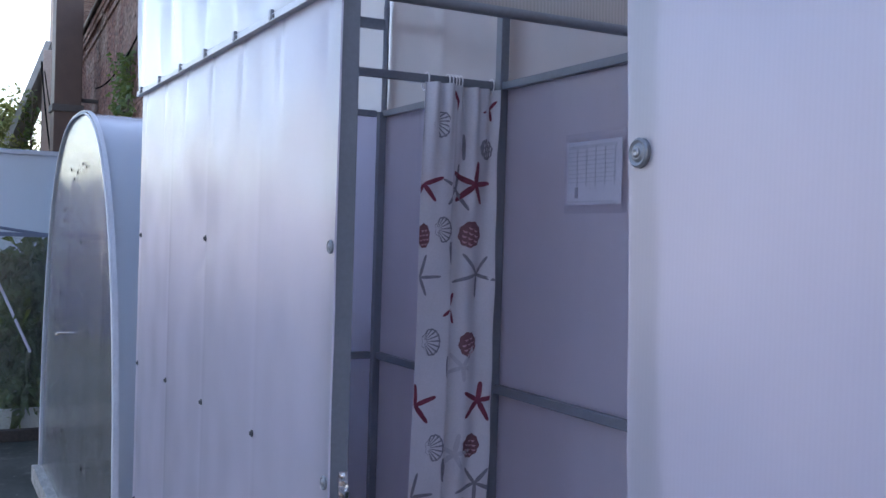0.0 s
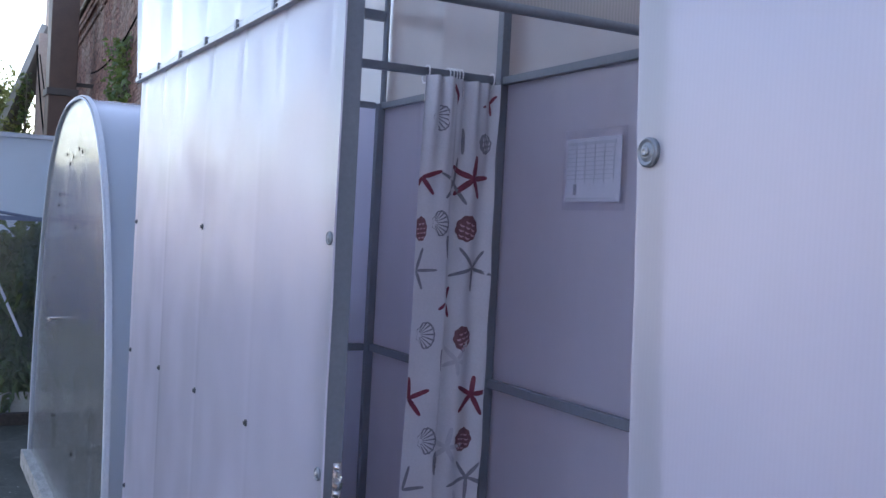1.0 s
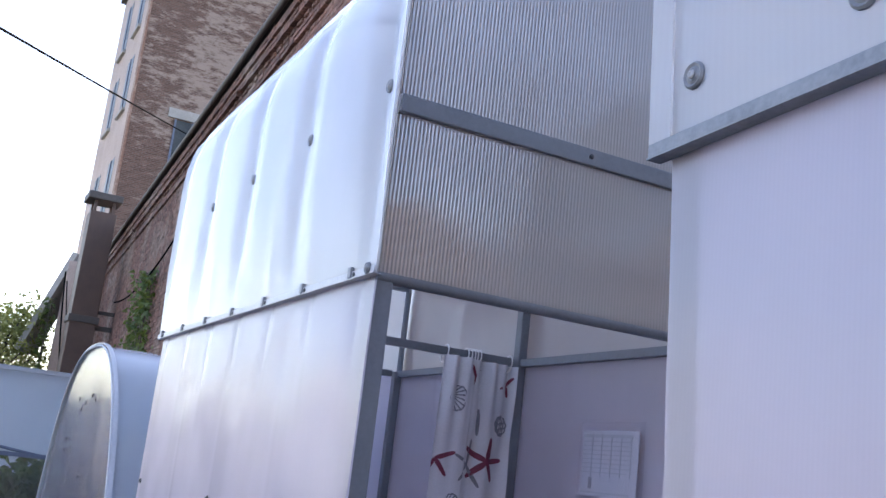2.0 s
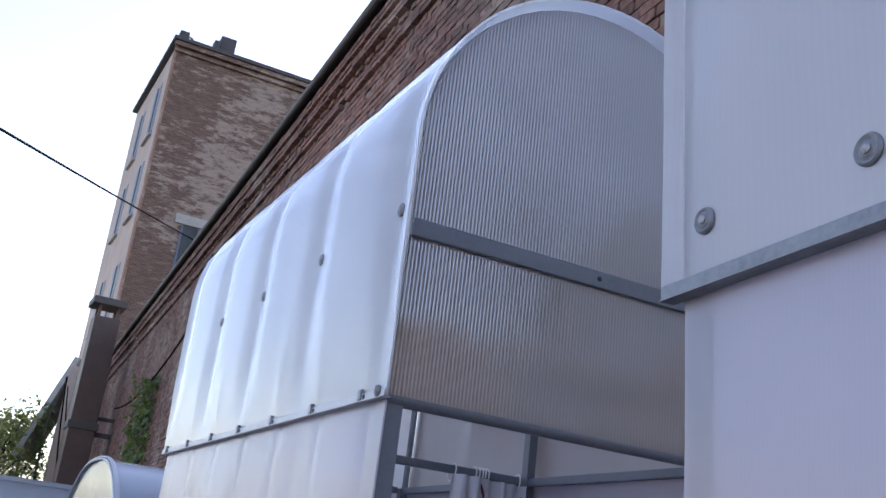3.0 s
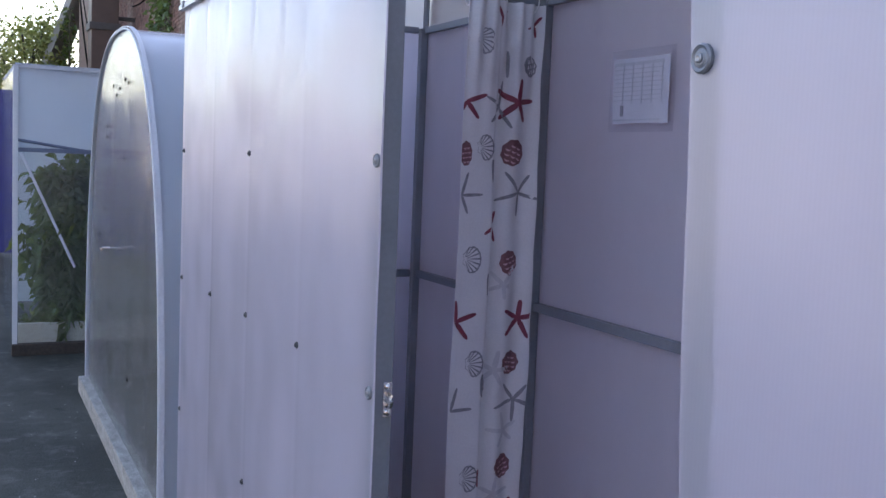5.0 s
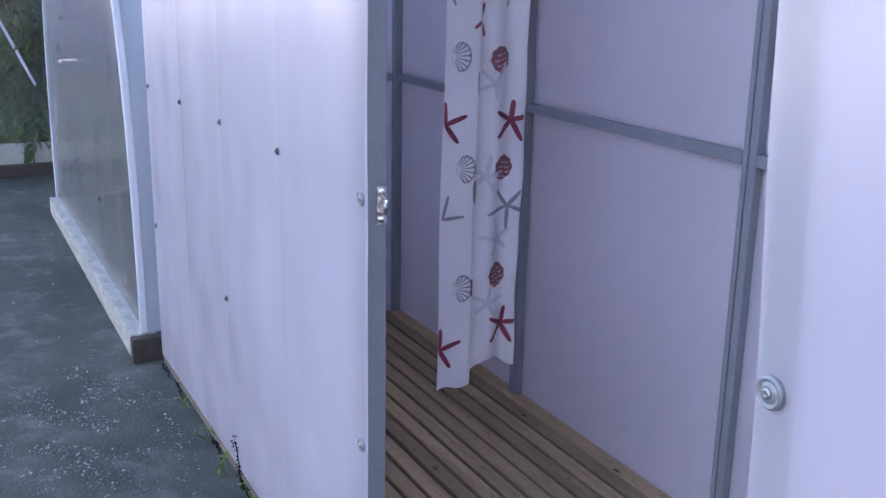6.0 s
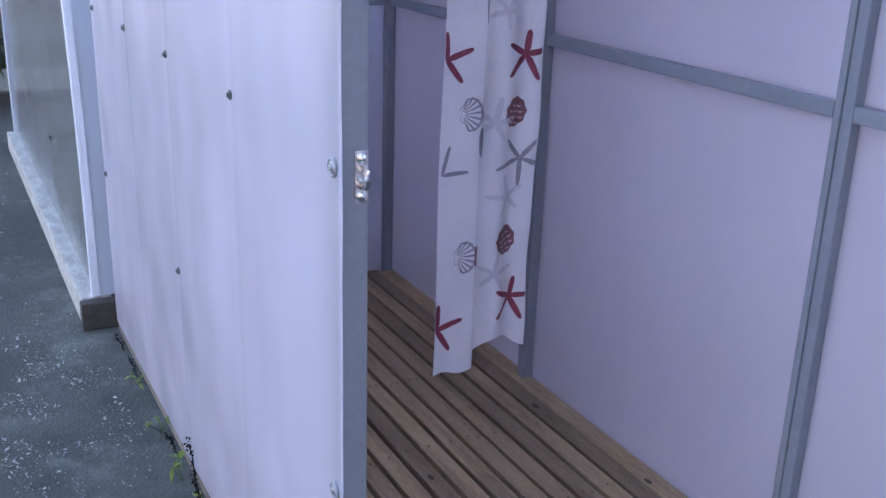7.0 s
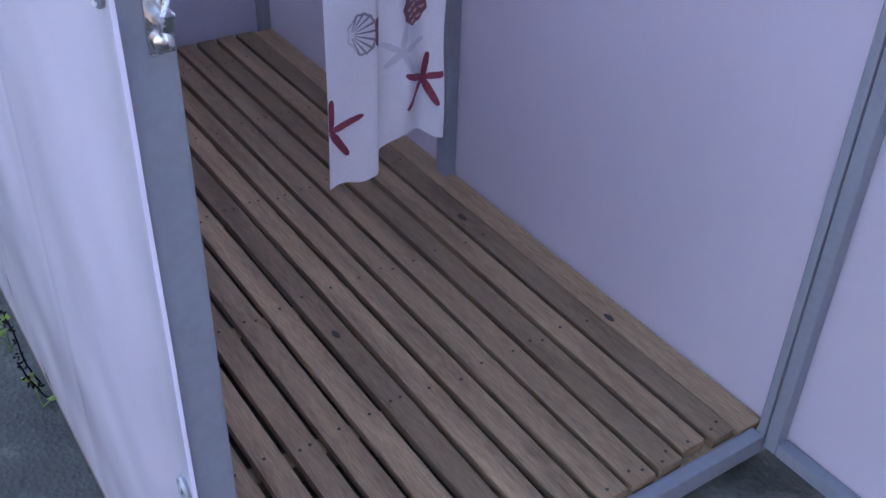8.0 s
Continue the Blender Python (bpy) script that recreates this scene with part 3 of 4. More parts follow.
def scallop(x, z, r, turn, mat):
    """A fan shell in line: scalloped rim, ribs from the hinge, two small ears."""
    c, s = math.cos(radians(turn)), math.sin(radians(turn))

    def q(u, v):
        return x + (u * c - v * s) * r * 0.80, z + (u * s + v * c) * r

    hinge = (-0.72, 0.12)
    rim = []
    for i in range(37):
        a = radians(-118 + 236 * i / 36)
        k = 1 + 0.055 * abs(math.sin(i * math.pi / 4))
        rim.append((0.92 * k * math.cos(a) + 0.05, k * math.sin(a)))
    out = rim + [(-0.62, 0.62), (-0.86, 0.50), (-0.80, 0.12), (-0.92, -0.22), (-0.62, -0.42)]

    def inner(p, k=0.90):
        return hinge[0] + 0.2 + (p[0] - hinge[0] - 0.2) * k, p[1] * k
    polys = [[q(*a), q(*b), q(*inner(b)), q(*inner(a))] for a, b in zip(out, out[1:] + out[:1])]
    for i in range(2, 37, 4):
        u, v = rim[i]
        du, dv = u - hinge[0], v - hinge[1]
        n = math.hypot(du, dv)
        px_, pz_ = -dv / n, du / n
        near, far_, w0, w1 = 0.16, 0.93, 0.015, 0.075
        polys.append([q(hinge[0] + du * near + px_ * w0, hinge[1] + dv * near + pz_ * w0), q(hinge[0] + du * far_ + px_ * w1, hinge[1] + dv * far_ + pz_ * w1),
                      q(hinge[0] + du * far_ - px_ * w1, hinge[1] + dv * far_ - pz_ * w1), q(hinge[0] + du * near - px_ * w0, hinge[1] + dv * near - pz_ * w0)])
    on_cloth(polys, mat, "shell_print")


def cone(x, z, r, turn, mat, pale, squeeze=0.92):
    """A round knobbly shell: a dark lobed patch with rows of pale crescent scales."""
    c, s = math.cos(radians(turn)), math.sin(radians(turn))

    def q(u, v):
        return x + (u * c - v * s) * r * squeeze, z + (u * s + v * c) * r
    rim = [((1 + 0.05 * math.sin(9 * a)) * math.cos(a), (1.08 + 0.05 * math.sin(9 * a)) * math.sin(a)) for a in [math.tau * i / 36 for i in range(36)]]
    on_cloth([[q(0, 0), q(*rim[i]), q(*rim[(i + 1) % 36])] for i in range(36)], mat, "shell_print")
    scales = []
    for row, v0 in enumerate((-0.62, -0.22, 0.18, 0.58)):
        n = (2, 3, 3, 2)[row]
        for k in range(n):
            u0 = (k - (n - 1) / 2) * 0.52 + 0.08 * (row % 2)
            arc = [(u0 + 0.24 * math.cos(radians(t)), v0 + 0.25 * math.sin(radians(t))) for t in range(200, 341, 35)]
            low = [(u0 + 0.20 * math.cos(radians(t)), v0 - 0.05 + 0.05 * math.sin(radians(t))) for t in range(340, 199, -35)]
            scales.append([q(*p) for p in arc + low])
    ob = on_cloth(scales, pale, "shell_print")
    for v in ob.data.vertices:
        v.co.y -= 0.0009


scallop(0.722, 1.822, 0.040, -10, M_GREY)
scallop(0.738, 1.488, 0.040, 10, M_GREY)
scallop(0.707, 1.130, 0.042, 5, M_GREY)
scallop(0.734, 0.792, 0.042, 8, M_GREY)
scallop(0.736, 0.411, 0.043, 5, M_GREY)
cone(0.909, 1.756, 0.034, 80, M_GREY, M_CLOTH, 0.7)
cone(0.672, 1.467, 0.036, 5, M_RED_DULL, M_PINK, 0.55)
cone(0.852, 1.476, 0.040, -20, M_RED_DULL, M_PINK)
cone(0.858, 1.117, 0.038, 15, M_RED_DULL, M_PINK)
cone(0.880, 0.784, 0.037, -10, M_RED_DULL, M_PINK)
cone(0.874, 0.434, 0.038, 10, M_RED_DULL, M_PINK)
cone(0.7865, 0.716, 0.034, 0, M_GREY, M_CLOTH, 0.32)
starfish(0.858, 1.637, 0.076, 80, M_RED)
starfish(0.905, 0.932, 0.070, 82, M_RED)
starfish(0.903, 0.263, 0.068, 80, M_RED)
starfish(0.668, 1.630, 0.064, 20, M_RED, (0, 3, 4))
starfish(0.662, 0.930, 0.068, 20, M_RED, (0, 1, 4))
starfish(0.661, 0.215, 0.072, 15, M_RED, (0, 1, 4))
starfish(0.790, 1.900, 0.045, 40, M_RED, (0, 1, 3))
starfish(0.925, 1.890, 0.035, 60, M_RED, (0, 2, 3))
starfish(0.785, 1.238, 0.050, 70, M_RED, (0, 2, 3))
starfish(0.800, 1.621, 0.078, 85, M_GREY, (0, 1, 2, 3), 0.08)
starfish(0.881, 1.347, 0.078, 55, M_GREY, w=0.08)
starfish(0.663, 1.335, 0.068, 75, M_GREY, (0, 3, 4), 0.08)
starfish(0.905, 0.658, 0.072, 55, M_GREY, w=0.09)
starfish(0.660, 0.640, 0.070, 75, M_GREY, (0, 4), 0.09)
starfish(0.872, 0.554, 0.060, 30, M_GREY_PALE, w=0.13)
starfish(0.823, 0.761, 0.060, 80, M_GREY_PALE, w=0.13)
starfish(0.840, 0.345, 0.058, 10, M_GREY_PALE, w=0.13)
starfish(0.835, 1.045, 0.055, 60, M_GREY_PALE, w=0.13)
on_cloth([blade(0.768, 1.45, radians(-85), 0.075, 0.008)], M_GREY, "leaf_print")
on_cloth([blade(0.771, 1.085, radians(-88), 0.075, 0.008)], M_GREY, "leaf_print")
on_cloth([blade(0.822, 1.80, radians(-88), 0.085, 0.007)], M_GREY, "leaf_print")
on_cloth([blade(0.770, 0.755, radians(-90), 0.075, 0.011)], M_GREY, "leaf_print")
on_cloth([blade(0.770, 0.440, radians(-90), 0.06, 0.006)], M_RED, "leaf_print")
# rings over the cross rail
for x in (0.690, 0.765, 0.778, 0.790, 0.800, 0.812, 0.93):
    pts = [Vector((x + 0.004 * math.sin(a), 0.99 + 0.024 * math.cos(a), 1.963 + 0.029 * math.sin(a))) for a in [math.tau * i / 20 for i in range(21)]]
    part("curtain_ring", tube(pts, 0.0025, 6), M_RING, cur, "white plastic ring", True)

# ---- notice in a clear sleeve on the side wall ----
note = thing("notice_sheet", (W - 0.01 - 0.003, 0.44, 1.55), "printed paper notice in a clear plastic sleeve", "notice")
part("sleeve", grid(lambda u, v: (W - 0.01 - 0.0100 + 0.0015 * math.sin(u * 9 + v * 5), 0.30 + 0.30 * u, 1.545 + 0.235 * v), 12, 10), M_FILM, note, "creased clear plastic sleeve", True)
part("paper", box((W - 0.01 - 0.0065, 0.33, 1.57), (W - 0.01 - 0.0055, 0.59, 1.755)), M_PAPER, note)
for i in range(9):
    z = 1.735 - 0.0125 * i
    part("line_bar", box((W - 0.01 - 0.0078, 0.355 + 0.01 * (i % 3), z), (W - 0.01 - 0.0067, 0.585, z + (0.0032 if i else 0.009))), M_INK, note)
for i in range(5):
    part("line_bar", box((W - 0.01 - 0.0078, 0.36 + 0.045 * i, 1.625), (W - 0.01 - 0.0067, 0.363 + 0.045 * i, 1.745)), M_INK, note)
part("stamp_bar", box((W - 0.01 - 0.0078, 0.535, 1.59), (W - 0.01 - 0.0067, 0.55, 1.622)), M_INK_DARK, note)
part("line_bar", box((W - 0.01 - 0.0078, 0.36, 1.577), (W - 0.01 - 0.0067, 0.585, 1.582)), M_INK, note)

# ---- ground ----
tagged(part("ground", grid(lambda u, v: (-1500 + 3000 * u, -1500 + 3000 * v, GROUND), 6, 6), M_ASPHALT), "worn dark grey asphalt yard", "ground", kind="structure")
rng = random.Random(9)
bm = bmesh.new()
for i in range(3200):
    # a drift of litter along the cabin wall, thinning out over the yard
    px_, py_ = -0.07 - abs(rng.gauss(0.30, 0.17)), rng.gauss(1.62, 0.30) - 0.15 * rng.random()
    if i % 8 == 0:
        px_, py_ = rng.uniform(-1.6, -0.06), rng.uniform(0.3, 5.0)
    if noise.noise((px_ * 7, py_ * 7, 3.1)) < -0.05 and i % 8:
        continue
    r = rng.uniform(0.0012, 0.0036) if i % 6 else rng.uniform(0.004, 0.009)
    m = Matrix.Translation((px_, py_, GROUND + r * 0.25)) @ Euler((rng.gauss(0, 0.5), rng.gauss(0, 0.5), rng.random() * 6)).to_matrix().to_4x4() @ Matrix.Diagonal((r, r * rng.uniform(0.3, 0.9), r * 0.3, 1))
    vs = [bm.verts.new(m @ Vector(p)) for p in ((1, 0, 0), (-1, 0, 0), (0, 1, 0), (0, -1, 0), (0, 0, 1), (0, 0, -1))]
    for a, b, c_ in ((0, 2, 4), (2, 1, 4), (1, 3, 4), (3, 0, 4), (2, 0, 5), (1, 2, 5), (3, 1, 5), (0, 3, 5)):
        bm.faces.new((vs[a], vs[b], vs[c_]))
tagged(part("grit", bm, M_GRIT), "pale grit scattered over the asphalt", "grit", kind="stuff")


def leaf_card(bm, at, size, rng, droop=0.3):
    """One small pointed leaf of four faces, bent along its middle."""
    d = Vector((rng.gauss(0, 1), rng.gauss(0, 1), rng.gauss(0.1, 0.7))).normalized()
    side = d.cross(Vector((rng.gauss(0, 1), rng.gauss(0, 1), rng.gauss(0, 1)))).normalized()
    up = d.cross(side)
    at = Vector(at)
    a = bm.verts.new(at)
    m = bm.verts.new(at + d * size * 0.55 - up * size * 0.08)
    l_ = bm.verts.new(at + d * size * 0.45 + side * size * 0.28)
    r_ = bm.verts.new(at + d * size * 0.45 - side * size * 0.28)
    e = bm.verts.new(at + d * size + Vector((0, 0, -droop * size)))
    for f in ((a, l_, m), (a, m, r_), (l_, e, m), (m, e, r_)):
        bm.faces.new(f)


def weed(at, n, size, seed):
    rng = random.Random(seed)
    w = thing("weed", at, "small green weed at the foot of the cabin wall", "weed", "weeds")
    for k in range(n):
        bm = bmesh.new()
        tip = Vector(at) + Vector((rng.gauss(-0.02, 0.02), rng.gauss(0, 0.025), 0.02 + 0.03 * rng.random()))
        for _ in range(4):
            leaf_card(bm, tip, size * rng.uniform(0.7, 1.2), rng, 0.2)
        part("leaf", bm, M_LEAF_LIGHT, w)
        part("stem", tube([at, (Vector(at) + tip) / 2 + Vector((0, 0, 0.006)), tip], 0.0015, 5), M_LEAF, w)


weed((-0.03, 0.98, GROUND), 2, 0.030, 1)
weed((-0.022, 0.80, GROUND), 2, 0.022, 2)
weed((-0.02, 1.52, GROUND), 3, 0.02, 3)
weed((-0.022, 1.24, GROUND), 3, 0.02, 5)


def stalk(at, h, seed):
    rng = random.Random(seed)
    s = thing("dry_stalk", at, "dark dried weed stalk against the wall", "weed", "dry stalks")
    pts = [Vector(at) + Vector((-0.004 * k + rng.gauss(0, 0.003), rng.gauss(0, 0.004), h * k / 6)) for k in range(7)]
    part("stem", tube(pts, 0.0018, 5), M_RUBBER, s)
    bm = bmesh.new()
    for k in range(26):
        p = pts[rng.randrange(2, 7)] + Vector((rng.gauss(0, 0.003), rng.gauss(0, 0.005), rng.gauss(0, h * 0.07)))
        leaf_card(bm, p, 0.010, rng)
    part("seeds", bm, M_RUBBER, s)


stalk((-0.012, 0.86, GROUND), 0.17, 1)
stalk((-0.014, 0.82, GROUND), 0.10, 2)
stalk((-0.012, 1.60, GROUND), 0.07, 3)
stalk((-0.012, 1.80, GROUND), 0.06, 4)
stalk((-0.012, 1.10, GROUND), 0.07, 5)

# added, never in view: sets how high the mirrored horizon stands in the sheets
tagged(part("west_reflection_wall", box((-16.4, -25, GROUND), (-16, 24, 4.2)), M_ADDED_WALL), "plain pale wall out of view, added for the cabin sheets' reflections", "wall", kind="structure")
# added out of view, to give that side wall something bright to mirror
tagged(part("northwest_reflection_wall", box((-16.4, 24.01, GROUND), (-16, 75, 3.4)), M_REFLECTED_WHITE), "long white wall out of view, added as a bright reflection", "wall", kind="structure")
# added behind the camera, so that the arch panel mirrors something dark
tagged(part("wall_south", box((-15.6, -13.3, GROUND - 0.05), (9, -13.0, 5.6), 0.02), M_PLASTER_BRICK), "plain patchy wall out of view, added as a dark reflection", "wall", kind="structure")

# ---- tunnel greenhouse ----
gh = thing("tunnel_greenhouse", (0, 0, 0), "arched tunnel greenhouse of cloudy polycarbonate on a timber base", "greenhouse", "greenhouses")
gh.matrix_basis = Matrix.Translation((-0.045, 2.05, GROUND)) @ Matrix.Rotation(-math.atan(0.008), 4, "Z")


def inside(name, bm, mat, parent, label="", smooth=False):
    """A part given in its thing's own frame of axes."""
    ob = part(name, bm, mat, None, label, smooth)
    ob.parent = parent
    return ob


def gh_arch(t, w=2.6, h=2.10):
    a = math.pi * t
    return w / 2 - w / 2 * abs(math.cos(a)) ** 0.75 * (1 if math.cos(a) > 0 else -1), 0.1 + (h - 0.1) * math.sin(a) ** 0.8


bm = bmesh.new()
bm.faces.new([bm.verts.new((0, *gh_arch(i / 48))) for i in range(49)])
inside("end_panel", thicken(bm, 0.004), M_GH, gh, "cloudy see-through end panel")
inside("roof_sheet", thicken(grid(lambda u, v: (u * 1.30 - 0.01, *gh_arch(v)), 8, 64), 0.004), M_GH_ROOF, gh, "pale blue roof sheet", True)


def gh_band(u, v):
    y, z = gh_arch(v)
    k = 1.006
    return (-0.012 + 0.020 * u, 1.3 + (y - 1.3) * k, 0.1 + (z - 0.1) * k + 0.003)


inside("edge_band", thicken(grid(gh_band, 3, 64), 0.005), M_GH_EDGE, gh, "pale edge band", True)
for x in (0.03, 0.65, 1.25):
    inside("arch_tube", tube([(x, 1.3 + (y - 1.3) * 0.985, z - 0.02) for y, z in (gh_arch(i / 40) for i in range(1, 40))], 0.009), M_PAINT, gh, smooth=True)
for y, h in ((0.55, 1.55), (1.02, 1.95), (1.75, 1.95), (2.2, 1.5)):
    inside("end_upright", box((0.012, y, 0.1), (0.032, y + 0.02, h), 0.002), M_ZINC, gh)
for z in (0.95, 1.5):
    inside("end_rail", box((0.012, 0.57, z), (0.032, 2.2, z + 0.02), 0.002), M_ZINC, gh)
hd = inside("handle", tube([(-0.004, 1.60, 1.0), (-0.05, 1.60, 1.0), (-0.055, 1.52, 1.0)], 0.008), M_ZINC, gh, "bright door handle", True)
rng = random.Random(3)
for k in range(12):
    y, z = rng.uniform(0.3, 2.3), rng.uniform(0.4, 1.75)
    if k < 5:
        y, z = 0.95 + 0.13 * k + 0.05 * rng.random(), 1.78 + 0.09 * rng.random()
    inside("screw", lathe([(0.010, 0), (0.010, 0.003), (0.001, 0.006)], Matrix.Translation((-0.0045, y, z)) @ Vector((-1, 0, 0)).to_track_quat("Z", "Y").to_matrix().to_4x4(), 8), M_RUBBER, gh)
inside("edge_rim", tube([(-0.014, *gh_arch(i / 64)) for i in range(65)], 0.005), M_GH_EDGE, gh, "pale rim", True)
inside("base_beam", box((-0.055, 0.0, 0), (0.045, 2.62, 0.10), 0.008), M_BEAM, gh, "weathered pale base beam")
inside("base_beam", box((-0.06, -0.05, 0), (1.30, -0.002, 0.095), 0.008), M_WOOD_DARK, gh, "dark wet timber beam, deepened for the shadow beside it")

bm = bmesh.new()
bm.faces.new([bm.verts.new((1.285, *gh_arch(i / 48))) for i in range(49)])
inside("end_panel", thicken(bm, 0.004), M_GH_ROOF, gh, "cloudy far end panel")

# ---- far greenhouse with tomato plants ----
far = thing("far_greenhouse", (0.4, 7.0, GROUND), "white-framed greenhouse with green plants behind its panes", "greenhouse", "greenhouses")
part("upper_panel", box((-0.27, 6.5, 1.44), (1.1, 6.504, 1.99)), M_GH_ROOF, far)
part("lower_panel", box((-0.27, 6.5, 0.0), (1.1, 6.504, 1.42)), M_GH_CLEAR, far)
part("side_panel", box((-0.29, 6.5, 0.0), (-0.286, 8.6, 1.98)), M_GH_CLEAR, far)
part("back_panel", box((-0.27, 8.6, 0.0), (1.1, 8.604, 1.98)), M_GH_ROOF, far)
part("roof_panel", box((-0.29, 6.46, 2.005), (1.1, 8.62, 2.010)), M_GH_ROOF, far)
part("corner_post", box((-0.305, 6.47, GROUND), (-0.27, 6.498, 2.0), 0.004), M_GH_EDGE, far)
part("top_bar", box((-0.27, 6.475, 1.98), (1.1, 6.498, 2.004), 0.004), M_GH_EDGE, far)
part("cross_bar", box((-0.27, 6.48, 1.385), (1.1, 6.498, 1.415), 0.004), M_STRUT, far)
part("roof_strut", rod((-0.27, 6.49, 1.47), (0.30, 6.49, 1.39), 0.011), M_STRUT, far)
part("diagonal_strut", rod((-0.25, 6.488, 1.38), (0.12, 6.488, 0.55), 0.010), M_GH_EDGE, far)
part("sill_beam", box((-0.31, 6.45, GROUND), (1.1, 6.52, -0.005), 0.006), M_WOOD_DARK, far)


def tomato(at, h, seed):
    rng = random.Random(seed)
    p = thing("tomato_plant", at, "bushy dark green tomato plant in the greenhouse", "plant", "tomato plants")
    part("stem", tube([Vector(at) + Vector((rng.gauss(0, 0.02), rng.gauss(0, 0.02), h * k / 5)) for k in range(6)], 0.008, 6), M_LEAF, p)
    bm = bmesh.new()
    for _ in range(1100):
        z = h * (0.12 + 0.88 * rng.random())
        r = 0.20 * (0.5 + 0.5 * math.sin(z * 9 + seed))
        leaf_card(bm, Vector(at) + Vector((rng.gauss(0, r * 0.6), rng.gauss(0, r * 0.6), z)), rng.uniform(0.06, 0.14), rng, 0.5)
    part("leaves", bm, M_LEAF_DARK, p)


for k, (px_, py_, h) in enumerate(((-0.02, 6.85, 1.35), (0.25, 6.95, 1.45), (0.55, 6.85, 1.4), (0.1, 7.4, 1.3), (0.45, 7.6, 1.4), (0.12, 6.72, 1.3), (0.36, 6.74, 1.25))):
    tomato((px_, py_, GROUND), h, k + 1)
part("bed_board", box((-0.26, 6.56, GROUND), (1.08, 6.60, 0.13), 0.006), M_WOOD_PALE, far, "pale bed board")
FAR_AT = Matrix.Translation((-0.095, -0.55, 0))
for ob in list(scene.objects):
    if ob.parent is None and ob.name.split(".")[0] in ("far_greenhouse", "tomato_plant"):
        ob.matrix_basis = FAR_AT @ ob.matrix_basis
fence = thing("blue_fence", (-4, 13, GROUND), "blue profiled sheet metal fence", "fence")
for k in range(4):
    x0_ = -3.8 + k * 1.0
    part("fence_panel", thicken(grid(lambda u, v: (x0_ + 0.995 * u, 13.0 + 0.012 * math.tanh(4 * math.sin(u * 40)), GROUND + 0.05 + 2.2 * v), 50, 1), 0.002), M_BLUE, fence)

# ---- the background; BACK lays it out at its true distance ----
SCALE = 1.5
_e = Matrix.Translation((-0.82, -1.9, 1.58))
BACK = _e @ Matrix.Scale(SCALE, 4) @ _e.inverted()


def distant(ob):
    ob.matrix_basis = BACK @ ob.matrix_basis
    return ob


# ---- long brick building ----
def wall_x(y):
    return 1.69 + 0.0615 * (y - 5.58)


house = thing("brick_building", (0, 0, 0), "long low red brick building with a stepped cornice", "building")
house.matrix_basis = Matrix.Translation((wall_x(0), 0, GROUND + 0.08)) @ Matrix.Rotation(-math.atan(0.0615), 4, "Z")
inside("wall", box((0.12, -2.0, -0.1), (8, 27.5, 6.2)), M_MORTAR, house)
inside("roof", box((-0.02, -2.1, 6.24), (8.2, 27.6, 6.30), 0.01), M_ROOFING, house, "dark metal roof edge")
inside("gutter", rod((-0.03, -2.1, 6.24), (-0.03, 27.6, 6.24), 0.04), M_ROOFING, house)

# brown duct up the wall
duct = thing("vent_duct", (2.15, 21, GROUND), "tall brown sheet metal vent duct with a cap", "duct")
part("shaft", box((1.82, 20.7, GROUND), (2.37, 21.3, 6.40), 0.02), M_DUCT, duct)
part("cap", box((1.71, 20.6, 6.65), (2.44, 21.4, 6.81), 0.03), M_ROOFING, duct, "dark flat cap")
for px_ in (1.90, 2.29):
    for py_ in (20.78, 21.22):
        part("cap_leg", box((px_ - 0.03, py_ - 0.03, 6.40), (px_ + 0.03, py_ + 0.03, 6.65)), M_DUCT, duct)
part("collar", box((1.78, 20.66, 3.95), (2.41, 21.34, 4.10), 0.01), M_ROOFING, duct)
part("bracket", box((2.37, 20.9, 3.85), (2.9, 21.0, 3.95), 0.01), M_ROOFING, duct)
part("bracket", box((2.37, 20.9, 4.2), (2.9, 21.0, 4.28), 0.01), M_ROOFING, duct)

# ---- tall building ----
tall = thing("tall_building", (3.25, 28, GROUND), "tall old brick building with peeling plaster and a flat roof", "building")
part("wall", box((3.25, 28, GROUND), (16, 34.4, 17.13)), M_TALL, tall)
part("side_wall", box((3.21, 28.35, GROUND), (3.249, 34.4, 17.03)), M_PLASTER, tall, "pinkish plastered side wall")
part("corner_pier", box((3.19, 27.97, GROUND), (3.249, 28.35, 17.08)), M_PLASTER_BRICK, tall)
part("cornice", box((3.15, 27.9, 16.78), (16.05, 27.999, 16.89), 0.01), M_TALL, tall)
part("cornice", box((3.12, 27.86, 16.98), (16.08, 27.999, 17.13), 0.01), M_TALL, tall)
part("roof", box((3.05, 27.8, 17.14), (16.2, 34.6, 17.27), 0.03), M_ROOFING, tall)


